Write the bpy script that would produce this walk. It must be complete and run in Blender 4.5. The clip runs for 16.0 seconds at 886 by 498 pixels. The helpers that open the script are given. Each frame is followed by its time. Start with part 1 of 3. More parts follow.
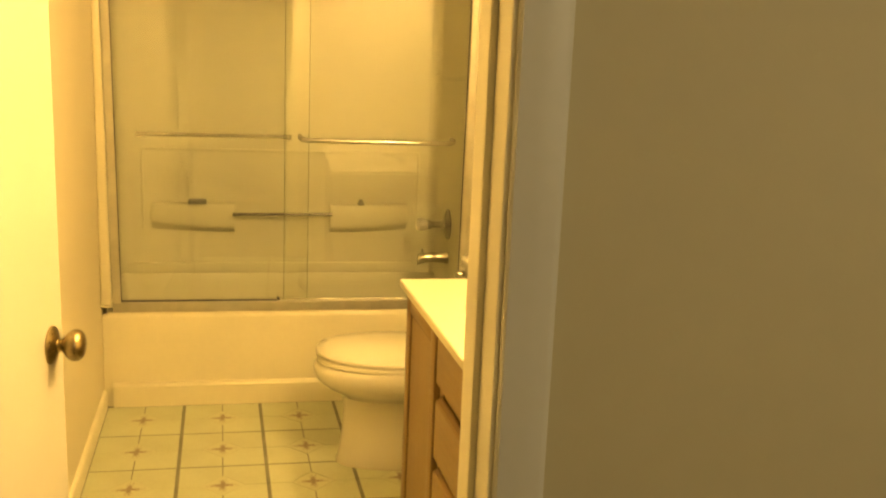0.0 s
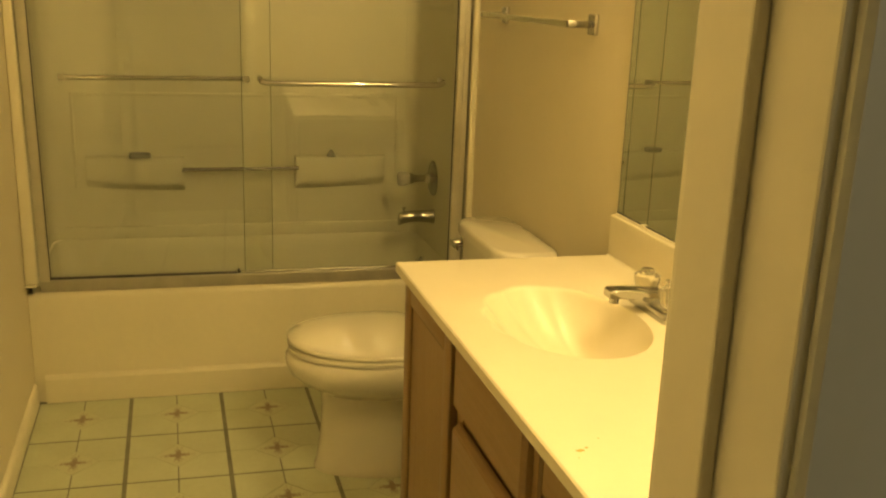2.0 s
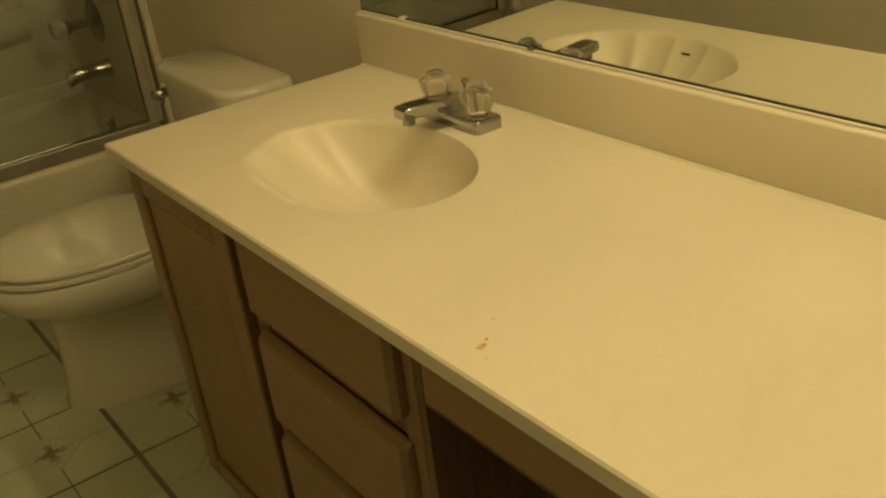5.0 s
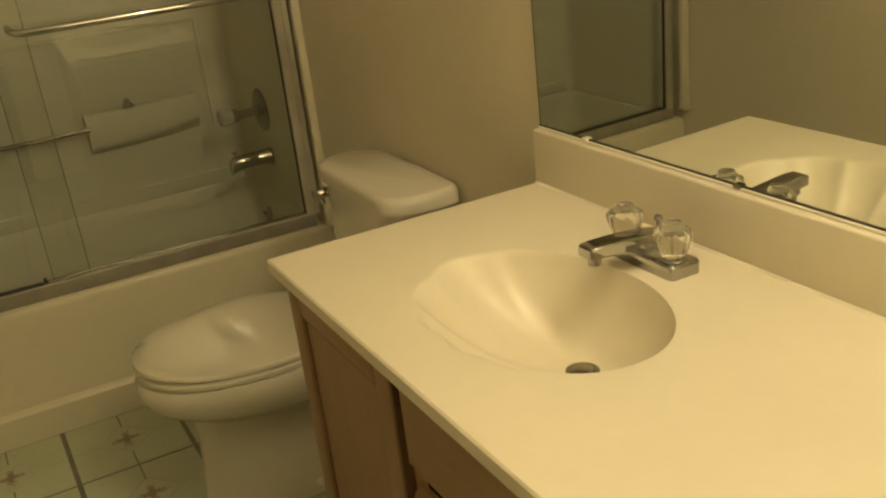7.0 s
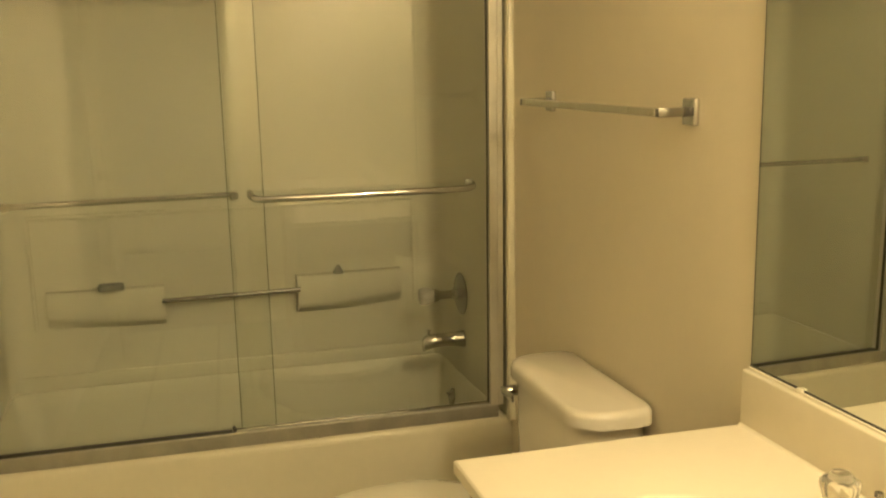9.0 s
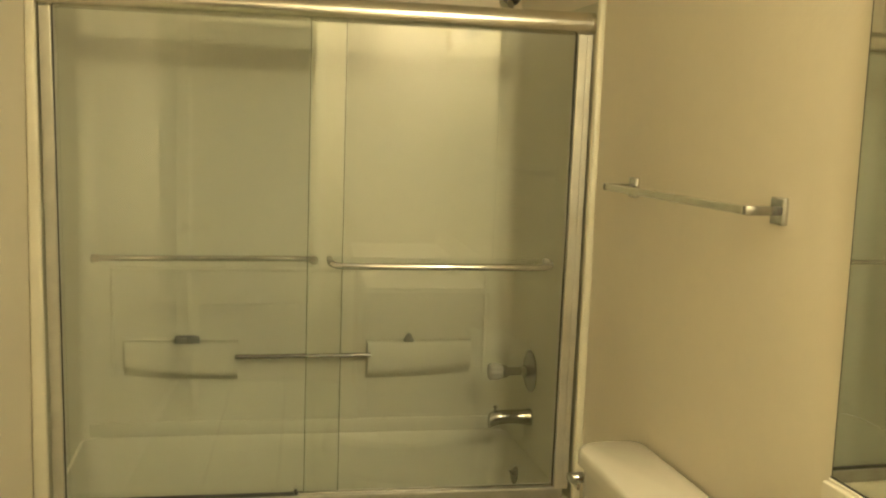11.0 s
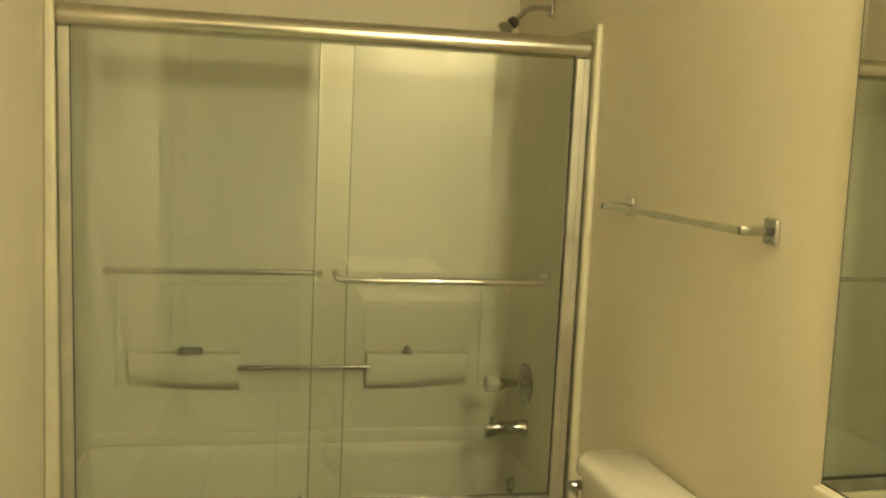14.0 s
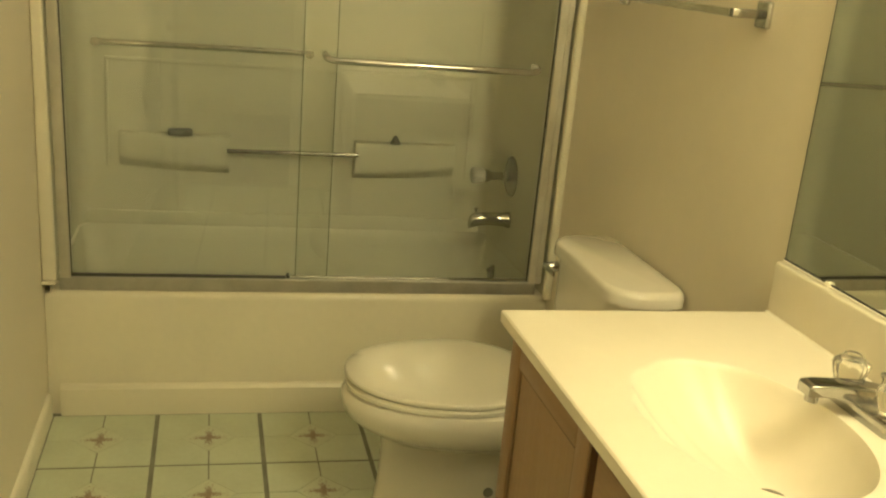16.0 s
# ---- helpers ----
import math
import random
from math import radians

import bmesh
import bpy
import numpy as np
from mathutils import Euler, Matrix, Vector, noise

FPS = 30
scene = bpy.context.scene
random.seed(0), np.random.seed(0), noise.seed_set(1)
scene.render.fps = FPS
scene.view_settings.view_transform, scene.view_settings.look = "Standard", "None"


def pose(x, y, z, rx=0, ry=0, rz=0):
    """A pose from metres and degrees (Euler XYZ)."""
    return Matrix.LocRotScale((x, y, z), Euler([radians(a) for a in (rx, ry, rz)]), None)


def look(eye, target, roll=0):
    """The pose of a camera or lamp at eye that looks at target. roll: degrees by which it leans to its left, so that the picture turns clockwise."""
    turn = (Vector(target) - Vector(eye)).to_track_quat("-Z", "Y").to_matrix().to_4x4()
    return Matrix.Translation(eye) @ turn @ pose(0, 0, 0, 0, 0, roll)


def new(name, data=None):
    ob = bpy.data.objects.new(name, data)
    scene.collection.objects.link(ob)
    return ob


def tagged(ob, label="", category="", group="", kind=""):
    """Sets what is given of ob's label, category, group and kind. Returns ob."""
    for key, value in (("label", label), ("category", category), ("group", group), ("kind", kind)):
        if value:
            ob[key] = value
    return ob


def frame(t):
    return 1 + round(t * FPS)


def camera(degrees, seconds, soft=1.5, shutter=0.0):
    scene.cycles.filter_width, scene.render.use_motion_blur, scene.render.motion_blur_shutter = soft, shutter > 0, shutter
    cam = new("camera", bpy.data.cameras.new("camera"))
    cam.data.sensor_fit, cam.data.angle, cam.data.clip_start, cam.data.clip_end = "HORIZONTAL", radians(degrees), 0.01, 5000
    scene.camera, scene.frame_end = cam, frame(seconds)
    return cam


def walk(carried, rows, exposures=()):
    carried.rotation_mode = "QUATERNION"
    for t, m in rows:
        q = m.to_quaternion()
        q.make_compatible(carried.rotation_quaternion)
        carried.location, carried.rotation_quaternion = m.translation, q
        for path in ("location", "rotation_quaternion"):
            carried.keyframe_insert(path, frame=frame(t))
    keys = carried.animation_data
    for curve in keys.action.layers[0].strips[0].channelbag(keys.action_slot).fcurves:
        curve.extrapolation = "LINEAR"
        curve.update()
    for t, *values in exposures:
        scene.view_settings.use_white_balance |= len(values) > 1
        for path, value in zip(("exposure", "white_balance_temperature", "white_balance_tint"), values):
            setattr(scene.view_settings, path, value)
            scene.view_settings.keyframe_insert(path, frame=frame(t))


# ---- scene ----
cam = camera(50.2, 16.0, soft=2.2)
PATH = [
    (0, (0.575, -3.833, 1.46), (0.970, -1.914, 1.058), 2.4),
    (0.5, (0.622, -3.661, 1.474), (0.814, -1.722, 1.025), 1.7),
    (1, (0.597, -3.482, 1.452), (0.773, -1.547, 0.978), 1.7),
    (1.5, (0.575, -3.354, 1.429), (0.873, -1.434, 0.94), 2.4),
    (2, (0.580, -3.244, 1.426), (1.060, -1.376, 0.896), 2.1),
    (2.5, (0.614, -3.122, 1.422), (1.247, -1.324, 0.819), 0.5),
    (3, (0.637, -3.032, 1.403), (1.417, -1.326, 0.729), -1.1),
    (3.2, (0.637, -3.0, 1.395), (1.479, -1.336, 0.692), -1.7),
    (5.5, (0.61, -2.745, 1.347), (1.555, -1.264, 0.391), -7.6),
    (6, (0.647, -2.691, 1.349), (1.506, -1.159, 0.392), -8.4),
    (6.5, (0.656, -2.652, 1.364), (1.475, -1.056, 0.478), -8.0),
    (7, (0.653, -2.625, 1.388), (1.432, -0.948, 0.628), -6.9),
    (7.5, (0.642, -2.616, 1.413), (1.374, -0.863, 0.789), -6.0),
    (8, (0.636, -2.602, 1.44), (1.301, -0.789, 0.92), -4.8),
    (8.5, (0.636, -2.609, 1.449), (1.21, -0.742, 1.018), -3.5),
    (9, (0.622, -2.598, 1.446), (1.117, -0.698, 1.067), -1.2),
    (9.2, (0.595, -2.631, 1.442), (1.064, -0.718, 1.093), 0.1),
    (11.3, (0.604, -2.594, 1.482), (0.958, -0.637, 1.269), 1.9),
    (11.5, (0.602, -2.595, 1.485), (0.956, -0.636, 1.301), 1.9),
    (12, (0.592, -2.597, 1.501), (0.951, -0.633, 1.381), 2.0),
    (12.5, (0.591, -2.602, 1.513), (0.949, -0.635, 1.441), 1.8),
    (13, (0.578, -2.624, 1.513), (0.942, -0.658, 1.448), 2.0),
    (13.5, (0.556, -2.651, 1.505), (0.933, -0.691, 1.386), 2.2),
    (14, (0.534, -2.674, 1.491), (0.925, -0.724, 1.275), 2.5),
    (14.5, (0.53, -2.691, 1.478), (0.926, -0.756, 1.163), 2.9),
    (15, (0.537, -2.702, 1.453), (0.936, -0.784, 1.048), 3.6),
    (15.5, (0.546, -2.709, 1.43), (0.949, -0.814, 0.933), 4.3),
    (16, (0.537, -2.726, 1.415), (0.956, -0.863, 0.821), 5.0),
]
walk(cam, [(t, look(eye, target, roll)) for t, eye, target, roll in PATH], [(0, 0.80, 12500, 18), (1, 0.24, 10700, 12), (2, -0.15, 9500, 8), (3.2, -0.57, 8000, 3), (5.3, -1.30, 6650, 8), (7, -0.81, 6080, 13), (9.2, 0.15, 6200, 16), (11.3, 0.27, 5500, 9), (14, 0.25, 5600, 3), (16, 0.07, 5750, 3)])

# ---- numbers of the place ----
LEAN = 0.032        # the side walls run out of square with the tub by this much per metre
LEFT, W = -0.014, 1.490   # side walls; the one on the toilet side opens out to WT at the tub
WT = 1.508
NEAR = -2.797       # bathroom face of the wall with the door
OUT = -2.907        # hallway face of that wall
CEIL = 2.44
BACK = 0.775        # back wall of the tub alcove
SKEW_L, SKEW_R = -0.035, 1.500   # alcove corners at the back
JAMB = 0.7315       # strike side of the doorway
HINGE = 0.060       # hinge side of the doorway
TOP = 0.825         # worktop height
WT_Y = -1.220       # far end of the worktop


# ---- world and lamps ----
world = bpy.data.worlds.new("world")
scene.world = world
world.use_nodes = True
world.node_tree.nodes["Background"].inputs[0].default_value = (0.03, 0.03, 0.035, 1)
world.node_tree.nodes["Background"].inputs[1].default_value = 0.3
WARM = (1.0, 0.80, 0.42)
LAMPS = [(1.375, -2.05, 2.10), (1.375, -2.27, 2.10), (1.375, -2.38, 2.10), (1.375, -2.49, 2.10)]
for place in LAMPS:
    data = bpy.data.lights.new("bulb_light", "POINT")
    data.energy, data.color, data.shadow_soft_size = 8.0, WARM, 0.034
    new("bulb_light", data).location = (place[0] - LEAN * place[1], place[1], place[2])
# unseen area lamp added to brighten the hallway; no window stands there
data = bpy.data.lights.new("hall_fill_light", "AREA")
data.shape, data.size, data.size_y, data.energy, data.color = "RECTANGLE", 1.0, 1.2, 9, (0.94, 0.96, 0.80)
hall = new("hall_fill_light", data)
hall.matrix_world = look((2.2, -4.7, 2.1), (0.9, -2.9, 1.4))


# ---- materials ----
def material(name, colour, rough=0.5, metal=0.0, vary=0.06, scale=6.0, bump=0.0, bump_scale=60.0, second=None, coat=0.0, coat_rough=0.08):
    """A surface with broad and fine variation of colour and gloss, and a fine relief."""
    m = bpy.data.materials.new(name)
    m.use_nodes = True
    nt = m.node_tree
    n, l = nt.nodes, nt.links
    b = n["Principled BSDF"]
    b.inputs["Roughness"].default_value, b.inputs["Metallic"].default_value = rough, metal
    b.inputs["Coat Weight"].default_value = coat
    b.inputs["Coat Roughness"].default_value = coat_rough
    co = n.new("ShaderNodeTexCoord")
    big, fine = n.new("ShaderNodeTexNoise"), n.new("ShaderNodeTexNoise")
    big.inputs["Scale"].default_value, fine.inputs["Scale"].default_value = scale, scale * 14
    big.inputs["Detail"].default_value, fine.inputs["Detail"].default_value = 4, 3
    l.new(co.outputs["Object"], big.inputs["Vector"])
    l.new(co.outputs["Object"], fine.inputs["Vector"])
    add = n.new("ShaderNodeMath")
    add.operation = "MULTIPLY_ADD"
    add.inputs[1].default_value = 0.35
    l.new(fine.outputs["Fac"], add.inputs[0])
    l.new(big.outputs["Fac"], add.inputs[2])
    ramp = n.new("ShaderNodeValToRGB")
    dark = [c * (1 - vary) for c in colour] if second is None else second
    lite = [min(1.0, c * (1 + vary * 0.6)) for c in colour]
    ramp.color_ramp.elements[0].position, ramp.color_ramp.elements[1].position = 0.45, 0.85
    ramp.color_ramp.elements[0].color, ramp.color_ramp.elements[1].color = (*dark, 1), (*lite, 1)
    l.new(add.outputs[0], ramp.inputs[0])
    l.new(ramp.outputs[0], b.inputs["Base Color"])
    ro = n.new("ShaderNodeMapRange")
    ro.inputs["To Min"].default_value, ro.inputs["To Max"].default_value = rough * 0.85, min(1.0, rough * 1.2)
    l.new(fine.outputs["Fac"], ro.inputs["Value"])
    l.new(ro.outputs[0], b.inputs["Roughness"])
    if bump:
        rel, bm = n.new("ShaderNodeTexNoise"), n.new("ShaderNodeBump")
        rel.inputs["Scale"].default_value, rel.inputs["Detail"].default_value = bump_scale, 4
        bm.inputs["Strength"].default_value, bm.inputs["Distance"].default_value = bump, 0.004
        l.new(co.outputs["Object"], rel.inputs["Vector"])
        l.new(rel.outputs["Fac"], bm.inputs["Height"])
        l.new(bm.outputs[0], b.inputs["Normal"])
    return m


def wood(name, colour, second, along="Z"):
    """Pickled oak: fine streaks along the grain."""
    m = material(name, colour, 0.42, vary=0.1)
    nt = m.node_tree
    n, l = nt.nodes, nt.links
    b = n["Principled BSDF"]
    co, mp, noi, ramp, bm = (n.new("ShaderNode" + k) for k in ("TexCoord", "Mapping", "TexNoise", "ValToRGB", "Bump"))
    mp.inputs["Scale"].default_value = {"Z": (60, 60, 2.5), "Y": (60, 2.5, 60)}[along]
    noi.inputs["Scale"].default_value, noi.inputs["Detail"].default_value, noi.inputs["Distortion"].default_value = 1.6, 6, 0.6
    ramp.color_ramp.elements[0].position, ramp.color_ramp.elements[1].position = 0.3, 0.7
    ramp.color_ramp.elements[0].color, ramp.color_ramp.elements[1].color = (*second, 1), (*colour, 1)
    l.new(co.outputs["Object"], mp.inputs[0])
    l.new(mp.outputs[0], noi.inputs["Vector"])
    l.new(noi.outputs["Fac"], ramp.inputs[0])
    l.new(ramp.outputs[0], b.inputs["Base Color"])
    bm.inputs["Strength"].default_value, bm.inputs["Distance"].default_value = 0.25, 0.001
    l.new(noi.outputs["Fac"], bm.inputs["Height"])
    l.new(bm.outputs[0], b.inputs["Normal"])
    return m


def glass(name, tint, rough=0.0, ior=1.55):
    m = bpy.data.materials.new(name)
    m.use_nodes = True
    b = m.node_tree.nodes["Principled BSDF"]
    b.inputs["Base Color"].default_value = (*tint, 1)
    b.inputs["Transmission Weight"].default_value, b.inputs["Roughness"].default_value, b.inputs["IOR"].default_value = 1, rough, ior
    return m


def medallion(name):
    """Cream vinyl lozenge with a small printed rose-brown flower."""
    m = material(name, (0.56, 0.59, 0.44), 0.3, vary=0.05, scale=20)
    n, l = m.node_tree.nodes, m.node_tree.links
    b = n["Principled BSDF"]
    co, sep, r2, ang, pet, noi = (n.new("ShaderNode" + k) for k in ("TexCoord", "SeparateXYZ", "VectorMath", "Math", "Math", "TexNoise"))
    l.new(co.outputs["Object"], sep.inputs[0])
    r2.operation = "LENGTH"
    l.new(co.outputs["Object"], r2.inputs[0])
    ang.operation = "ARCTAN2"
    l.new(sep.outputs[1], ang.inputs[0])
    l.new(sep.outputs[0], ang.inputs[1])
    mul, cos = n.new("ShaderNodeMath"), n.new("ShaderNodeMath")
    mul.operation, mul.inputs[1].default_value = "MULTIPLY", 4.0
    cos.operation = "COSINE"
    l.new(ang.outputs[0], mul.inputs[0])
    l.new(mul.outputs[0], cos.inputs[0])
    noi.inputs["Scale"].default_value, noi.inputs["Detail"].default_value = 150, 3
    l.new(co.outputs["Object"], noi.inputs["Vector"])
    reach = n.new("ShaderNodeMath")           # reach of the petals, in metres
    reach.operation, reach.inputs[1].default_value, reach.inputs[2].default_value = "MULTIPLY_ADD", 0.015, 0.034
    l.new(cos.outputs[0], reach.inputs[0])
    pet.operation = "DIVIDE"
    l.new(r2.outputs["Value"], pet.inputs[0])
    l.new(reach.outputs[0], pet.inputs[1])
    mix = n.new("ShaderNodeMath")
    mix.operation, mix.inputs[1].default_value = "MULTIPLY_ADD", 3.0
    l.new(noi.outputs["Fac"], mix.inputs[0])
    l.new(pet.outputs[0], mix.inputs[2])
    ramp = n.new("ShaderNodeValToRGB")
    ramp.color_ramp.elements[0].position, ramp.color_ramp.elements[1].position = 0.77, 0.96
    e = ramp.color_ramp.elements.new(0.88)
    ramp.color_ramp.elements[0].color, e.color, ramp.color_ramp.elements[2].color = (0.26, 0.19, 0.135, 1), (0.43, 0.40, 0.28, 1), (0.56, 0.59, 0.44, 1)
    half = n.new("ShaderNodeMath")
    half.operation, half.inputs[1].default_value = "MULTIPLY", 0.40
    l.new(mix.outputs[0], half.inputs[0])
    l.new(half.outputs[0], ramp.inputs[0])
    l.new(ramp.outputs[0], b.inputs["Base Color"])
    return m


M_WALL = material("wall_paint", (0.735, 0.67, 0.53), 0.55, vary=0.04, scale=1.6, bump=0.14, bump_scale=90)
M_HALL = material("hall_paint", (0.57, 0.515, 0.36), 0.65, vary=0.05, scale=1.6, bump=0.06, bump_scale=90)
M_CEIL = material("ceiling_paint", (0.75, 0.72, 0.64), 0.8, vary=0.03, scale=2, bump=0.5, bump_scale=70)
M_TRIM = material("trim_paint", (0.85, 0.80, 0.66), 0.35, vary=0.04, scale=4, bump=0.1, bump_scale=40)
M_DOOR = material("door_paint", (0.54, 0.515, 0.44), 0.42, vary=0.04, scale=3, bump=0.12, bump_scale=50)
M_SURR = material("fibreglass", (0.55, 0.535, 0.41), 0.5, vary=0.04, scale=2.2, bump=0.06, bump_scale=14)
M_SURR.node_tree.nodes["Principled BSDF"].inputs["Specular IOR Level"].default_value = 0.10
M_TUB = material("tub_enamel", (0.72, 0.675, 0.53), 0.3, vary=0.05, scale=3, bump=0.05, bump_scale=12)
M_CHINA = material("vitreous_china", (0.72, 0.68, 0.58), 0.16, vary=0.02, scale=5, coat=1.0, coat_rough=0.02)
M_SEAT = material("seat_enamel", (0.72, 0.68, 0.56), 0.04, vary=0.02, scale=5, coat=1.0, coat_rough=0.0)
M_SEAT.node_tree.nodes["Principled BSDF"].inputs["Coat IOR"].default_value = 1.75
M_MARBLE = material("cultured_marble", (0.76, 0.70, 0.56), 0.45, vary=0.04, scale=3.5, coat=0.35, coat_rough=0.05)
M_CHROME = material("chrome", (0.60, 0.595, 0.58), 0.07, 1.0, vary=0.08, scale=20)
M_ALU = material("brushed_aluminium", (0.68, 0.65, 0.57), 0.23, 1.0, vary=0.1, scale=12)
M_TAP = material("tap_chrome", (0.42, 0.415, 0.40), 0.07, 1.0, vary=0.1, scale=20)
M_STEEL = material("dull_chrome", (0.34, 0.33, 0.30), 0.22, 1.0, vary=0.15, scale=30)
M_RAIL = material("satin_aluminium", (0.60, 0.57, 0.48), 0.45, 0.55, vary=0.1, scale=12)
M_TRACK = material("dull_aluminium", (0.46, 0.44, 0.38), 0.5, 0.7, vary=0.15, scale=12)
M_BRASS = material("aged_brass", (0.34, 0.27, 0.17), 0.28, 1.0, vary=0.3, scale=25)
M_BLACK = material("dark_rubber", (0.05, 0.047, 0.04), 0.6)
M_OAK = wood("pickled_oak", (0.315, 0.200, 0.106), (0.275, 0.172, 0.090))
M_OAKH = wood("pickled_oak_across", (0.315, 0.200, 0.106), (0.275, 0.172, 0.090), "Y")
# darker copy of pickled_oak; shade of the recessed parts put into the colour
M_OAKD = wood("oak_in_shade", (0.20, 0.12, 0.06), (0.13, 0.08, 0.04))
# dark oak of the edges, also the shade in the drawer gaps
M_EDGE = wood("oak_edge_and_gap_shade", (0.20, 0.115, 0.055), (0.14, 0.08, 0.038))
M_GROUT = material("vinyl_grout", (0.20, 0.20, 0.15), 0.5, vary=0.2, scale=12)
M_TILE = material("vinyl_tile", (0.56, 0.60, 0.45), 0.3, vary=0.07, scale=5, second=(0.50, 0.53, 0.38), bump=0.06, bump_scale=30)
M_MEDAL = medallion("vinyl_medallion")
M_PANE = glass("door_glass", (0.965, 0.975, 0.945))
M_ACRYL = glass("clear_acrylic", (0.95, 0.93, 0.86), 0.07, 1.40)
M_ACRYL.node_tree.nodes["Principled BSDF"].inputs["Transmission Weight"].default_value = 0.94
M_KNOB = glass("cloudy_acrylic", (0.66, 0.63, 0.55), 0.15, 1.4)
M_KNOB.node_tree.nodes["Principled BSDF"].inputs["Transmission Weight"].default_value = 0.55
M_MIRROR = material("mirror_silver", (0.80, 0.82, 0.76), 0.0, 1.0, vary=0.0)
M_EDGEG = material("glass_edge", (0.10, 0.12, 0.07), 0.2, vary=0.1)
# darker, greyer copy of trim_paint; the casing's unlit hall side is in the colour
M_CASE = material("trim_paint_shaded", (0.69, 0.68, 0.62), 0.4, vary=0.04, scale=4)
M_SOAP = material("grey_plastic", (0.20, 0.20, 0.165), 0.45, vary=0.15, scale=40)
M_STAIN = material("orange_stain", (0.62, 0.37, 0.13), 0.4, vary=0.3, scale=150)
M_BULB = bpy.data.materials.new("lit_bulb")
M_BULB.use_nodes = True
M_BULB.node_tree.nodes["Principled BSDF"].inputs["Emission Color"].default_value = (*WARM, 1)
M_BULB.node_tree.nodes["Principled BSDF"].inputs["Emission Strength"].default_value = 200


# ---- mesh helpers ----
def part(name, bm, mat, parent=None, label="", smooth=False):
    """Links a bmesh as one object, under a thing or a part."""
    for v in bm.verts:
        v.co.x -= LEAN * v.co.y
    mesh = bpy.data.meshes.new(name)
    bmesh.ops.recalc_face_normals(bm, faces=bm.faces)
    if smooth:
        for f in bm.faces:
            f.smooth = True
    bm.to_mesh(mesh)
    bm.free()
    mesh.materials.append(mat)
    if smooth:
        mesh.set_sharp_from_angle(angle=radians(40))
    ob = new(name, mesh)
    ob.parent = parent
    if label:
        ob["label"] = label
    return ob


def thing(name, label, category, group="", kind=""):
    return tagged(new(name), label, category, group, kind)


def block(bm, x0, x1, y0, y1, z0, z1, bevel=0.0, seg=2):
    """A box, its edges rounded."""
    made = bmesh.ops.create_cube(bm, size=1, matrix=Matrix.LocRotScale(((x0 + x1) / 2, (y0 + y1) / 2, (z0 + z1) / 2), None, (x1 - x0, y1 - y0, z1 - z0)))
    if bevel:
        edges = list({e for v in made["verts"] for e in v.link_edges})
        bmesh.ops.bevel(bm, geom=edges, offset=bevel, segments=seg, affect="EDGES", profile=0.5)
    return bm


def boxed(name, mat, x0, x1, y0, y1, z0, z1, bevel=0.002, parent=None, label="", seg=2):
    return part(name, block(bmesh.new(), x0, x1, y0, y1, z0, z1, bevel, seg), mat, parent, label, smooth=bevel > 0.004)


def loft(bm, rings, cap=True, close=True):
    """Skins rings of points, all with the same count."""
    rows = [[bm.verts.new(p) for p in ring] for ring in rings]
    count = len(rows[0])
    for a, b in zip(rows, rows[1:]):
        for i in range(count if close else count - 1):
            j = (i + 1) % count
            bm.faces.new((a[i], a[j], b[j], b[i]))
    if cap is True:
        bm.faces.new(rows[0][::-1])
    if cap:
        bm.faces.new(rows[-1])
    return bm


def lathe(bm, profile, origin, axis, seg=28):
    """Turns a profile of (distance along, radius) about an axis."""
    q = Vector(axis).to_track_quat("Z", "Y")
    rings = []
    for s, r in profile:
        rings.append([Vector(origin) + q @ Vector((r * math.cos(k * math.tau / seg), r * math.sin(k * math.tau / seg), s)) for k in range(seg)])
    return loft(bm, rings)


def tube(bm, points, radius, seg=14, flat=1.0):
    """A round rod along points."""
    pts = [Vector(p) for p in points]
    rings, ref = [], Vector((0, 0, 1))
    for i, p in enumerate(pts):
        d = (pts[min(i + 1, len(pts) - 1)] - pts[max(i - 1, 0)]).normalized()
        side = d.cross(ref)
        side = side.normalized() if side.length > 0.05 else Vector((1, 0, 0))
        up = side.cross(d).normalized()
        rings.append([p + side * math.cos(a) * radius + up * math.sin(a) * radius * flat for a in (k * math.tau / seg for k in range(seg))])
    return loft(bm, rings)


def arc(cx, cy, r, a0, a1, n=6):
    return [(cx + r * math.cos(radians(a0 + (a1 - a0) * k / n)), cy + r * math.sin(radians(a0 + (a1 - a0) * k / n))) for k in range(n + 1)]


def rounded(x0, x1, y0, y1, r):
    """The outline of a rounded rectangle; r is one radius or four (x0y0, x1y0, x1y1, x0y1)."""
    r = (r,) * 4 if isinstance(r, (int, float)) else r
    return (arc(x0 + r[0], y0 + r[0], r[0], 180, 270) + arc(x1 - r[1], y0 + r[1], r[1], 270, 360)
            + arc(x1 - r[2], y1 - r[2], r[2], 0, 90) + arc(x0 + r[3], y1 - r[3], r[3], 90, 180))


def prism(bm, outline, z0, z1, soft=0.0):
    """An upright slab over an outline, its top edge rounded."""
    cx, cy = sum(p[0] for p in outline) / len(outline), sum(p[1] for p in outline) / len(outline)
    def ring(inset, z):
        out = []
        for x, y in outline:
            d = math.hypot(x - cx, y - cy)
            k = (d - inset) / d
            out.append((cx + (x - cx) * k, cy + (y - cy) * k, z))
        return out
    rings = [ring(0, z0)]
    if soft:
        for k in range(4):
            a = k / 3 * math.pi / 2
            rings.append(ring(soft * (1 - math.cos(a)), z1 - soft * (1 - math.sin(a))))
    else:
        rings.append(ring(0, z1))
    return loft(bm, rings)


def structure(ob, label=""):
    return tagged(ob, label, kind="structure")


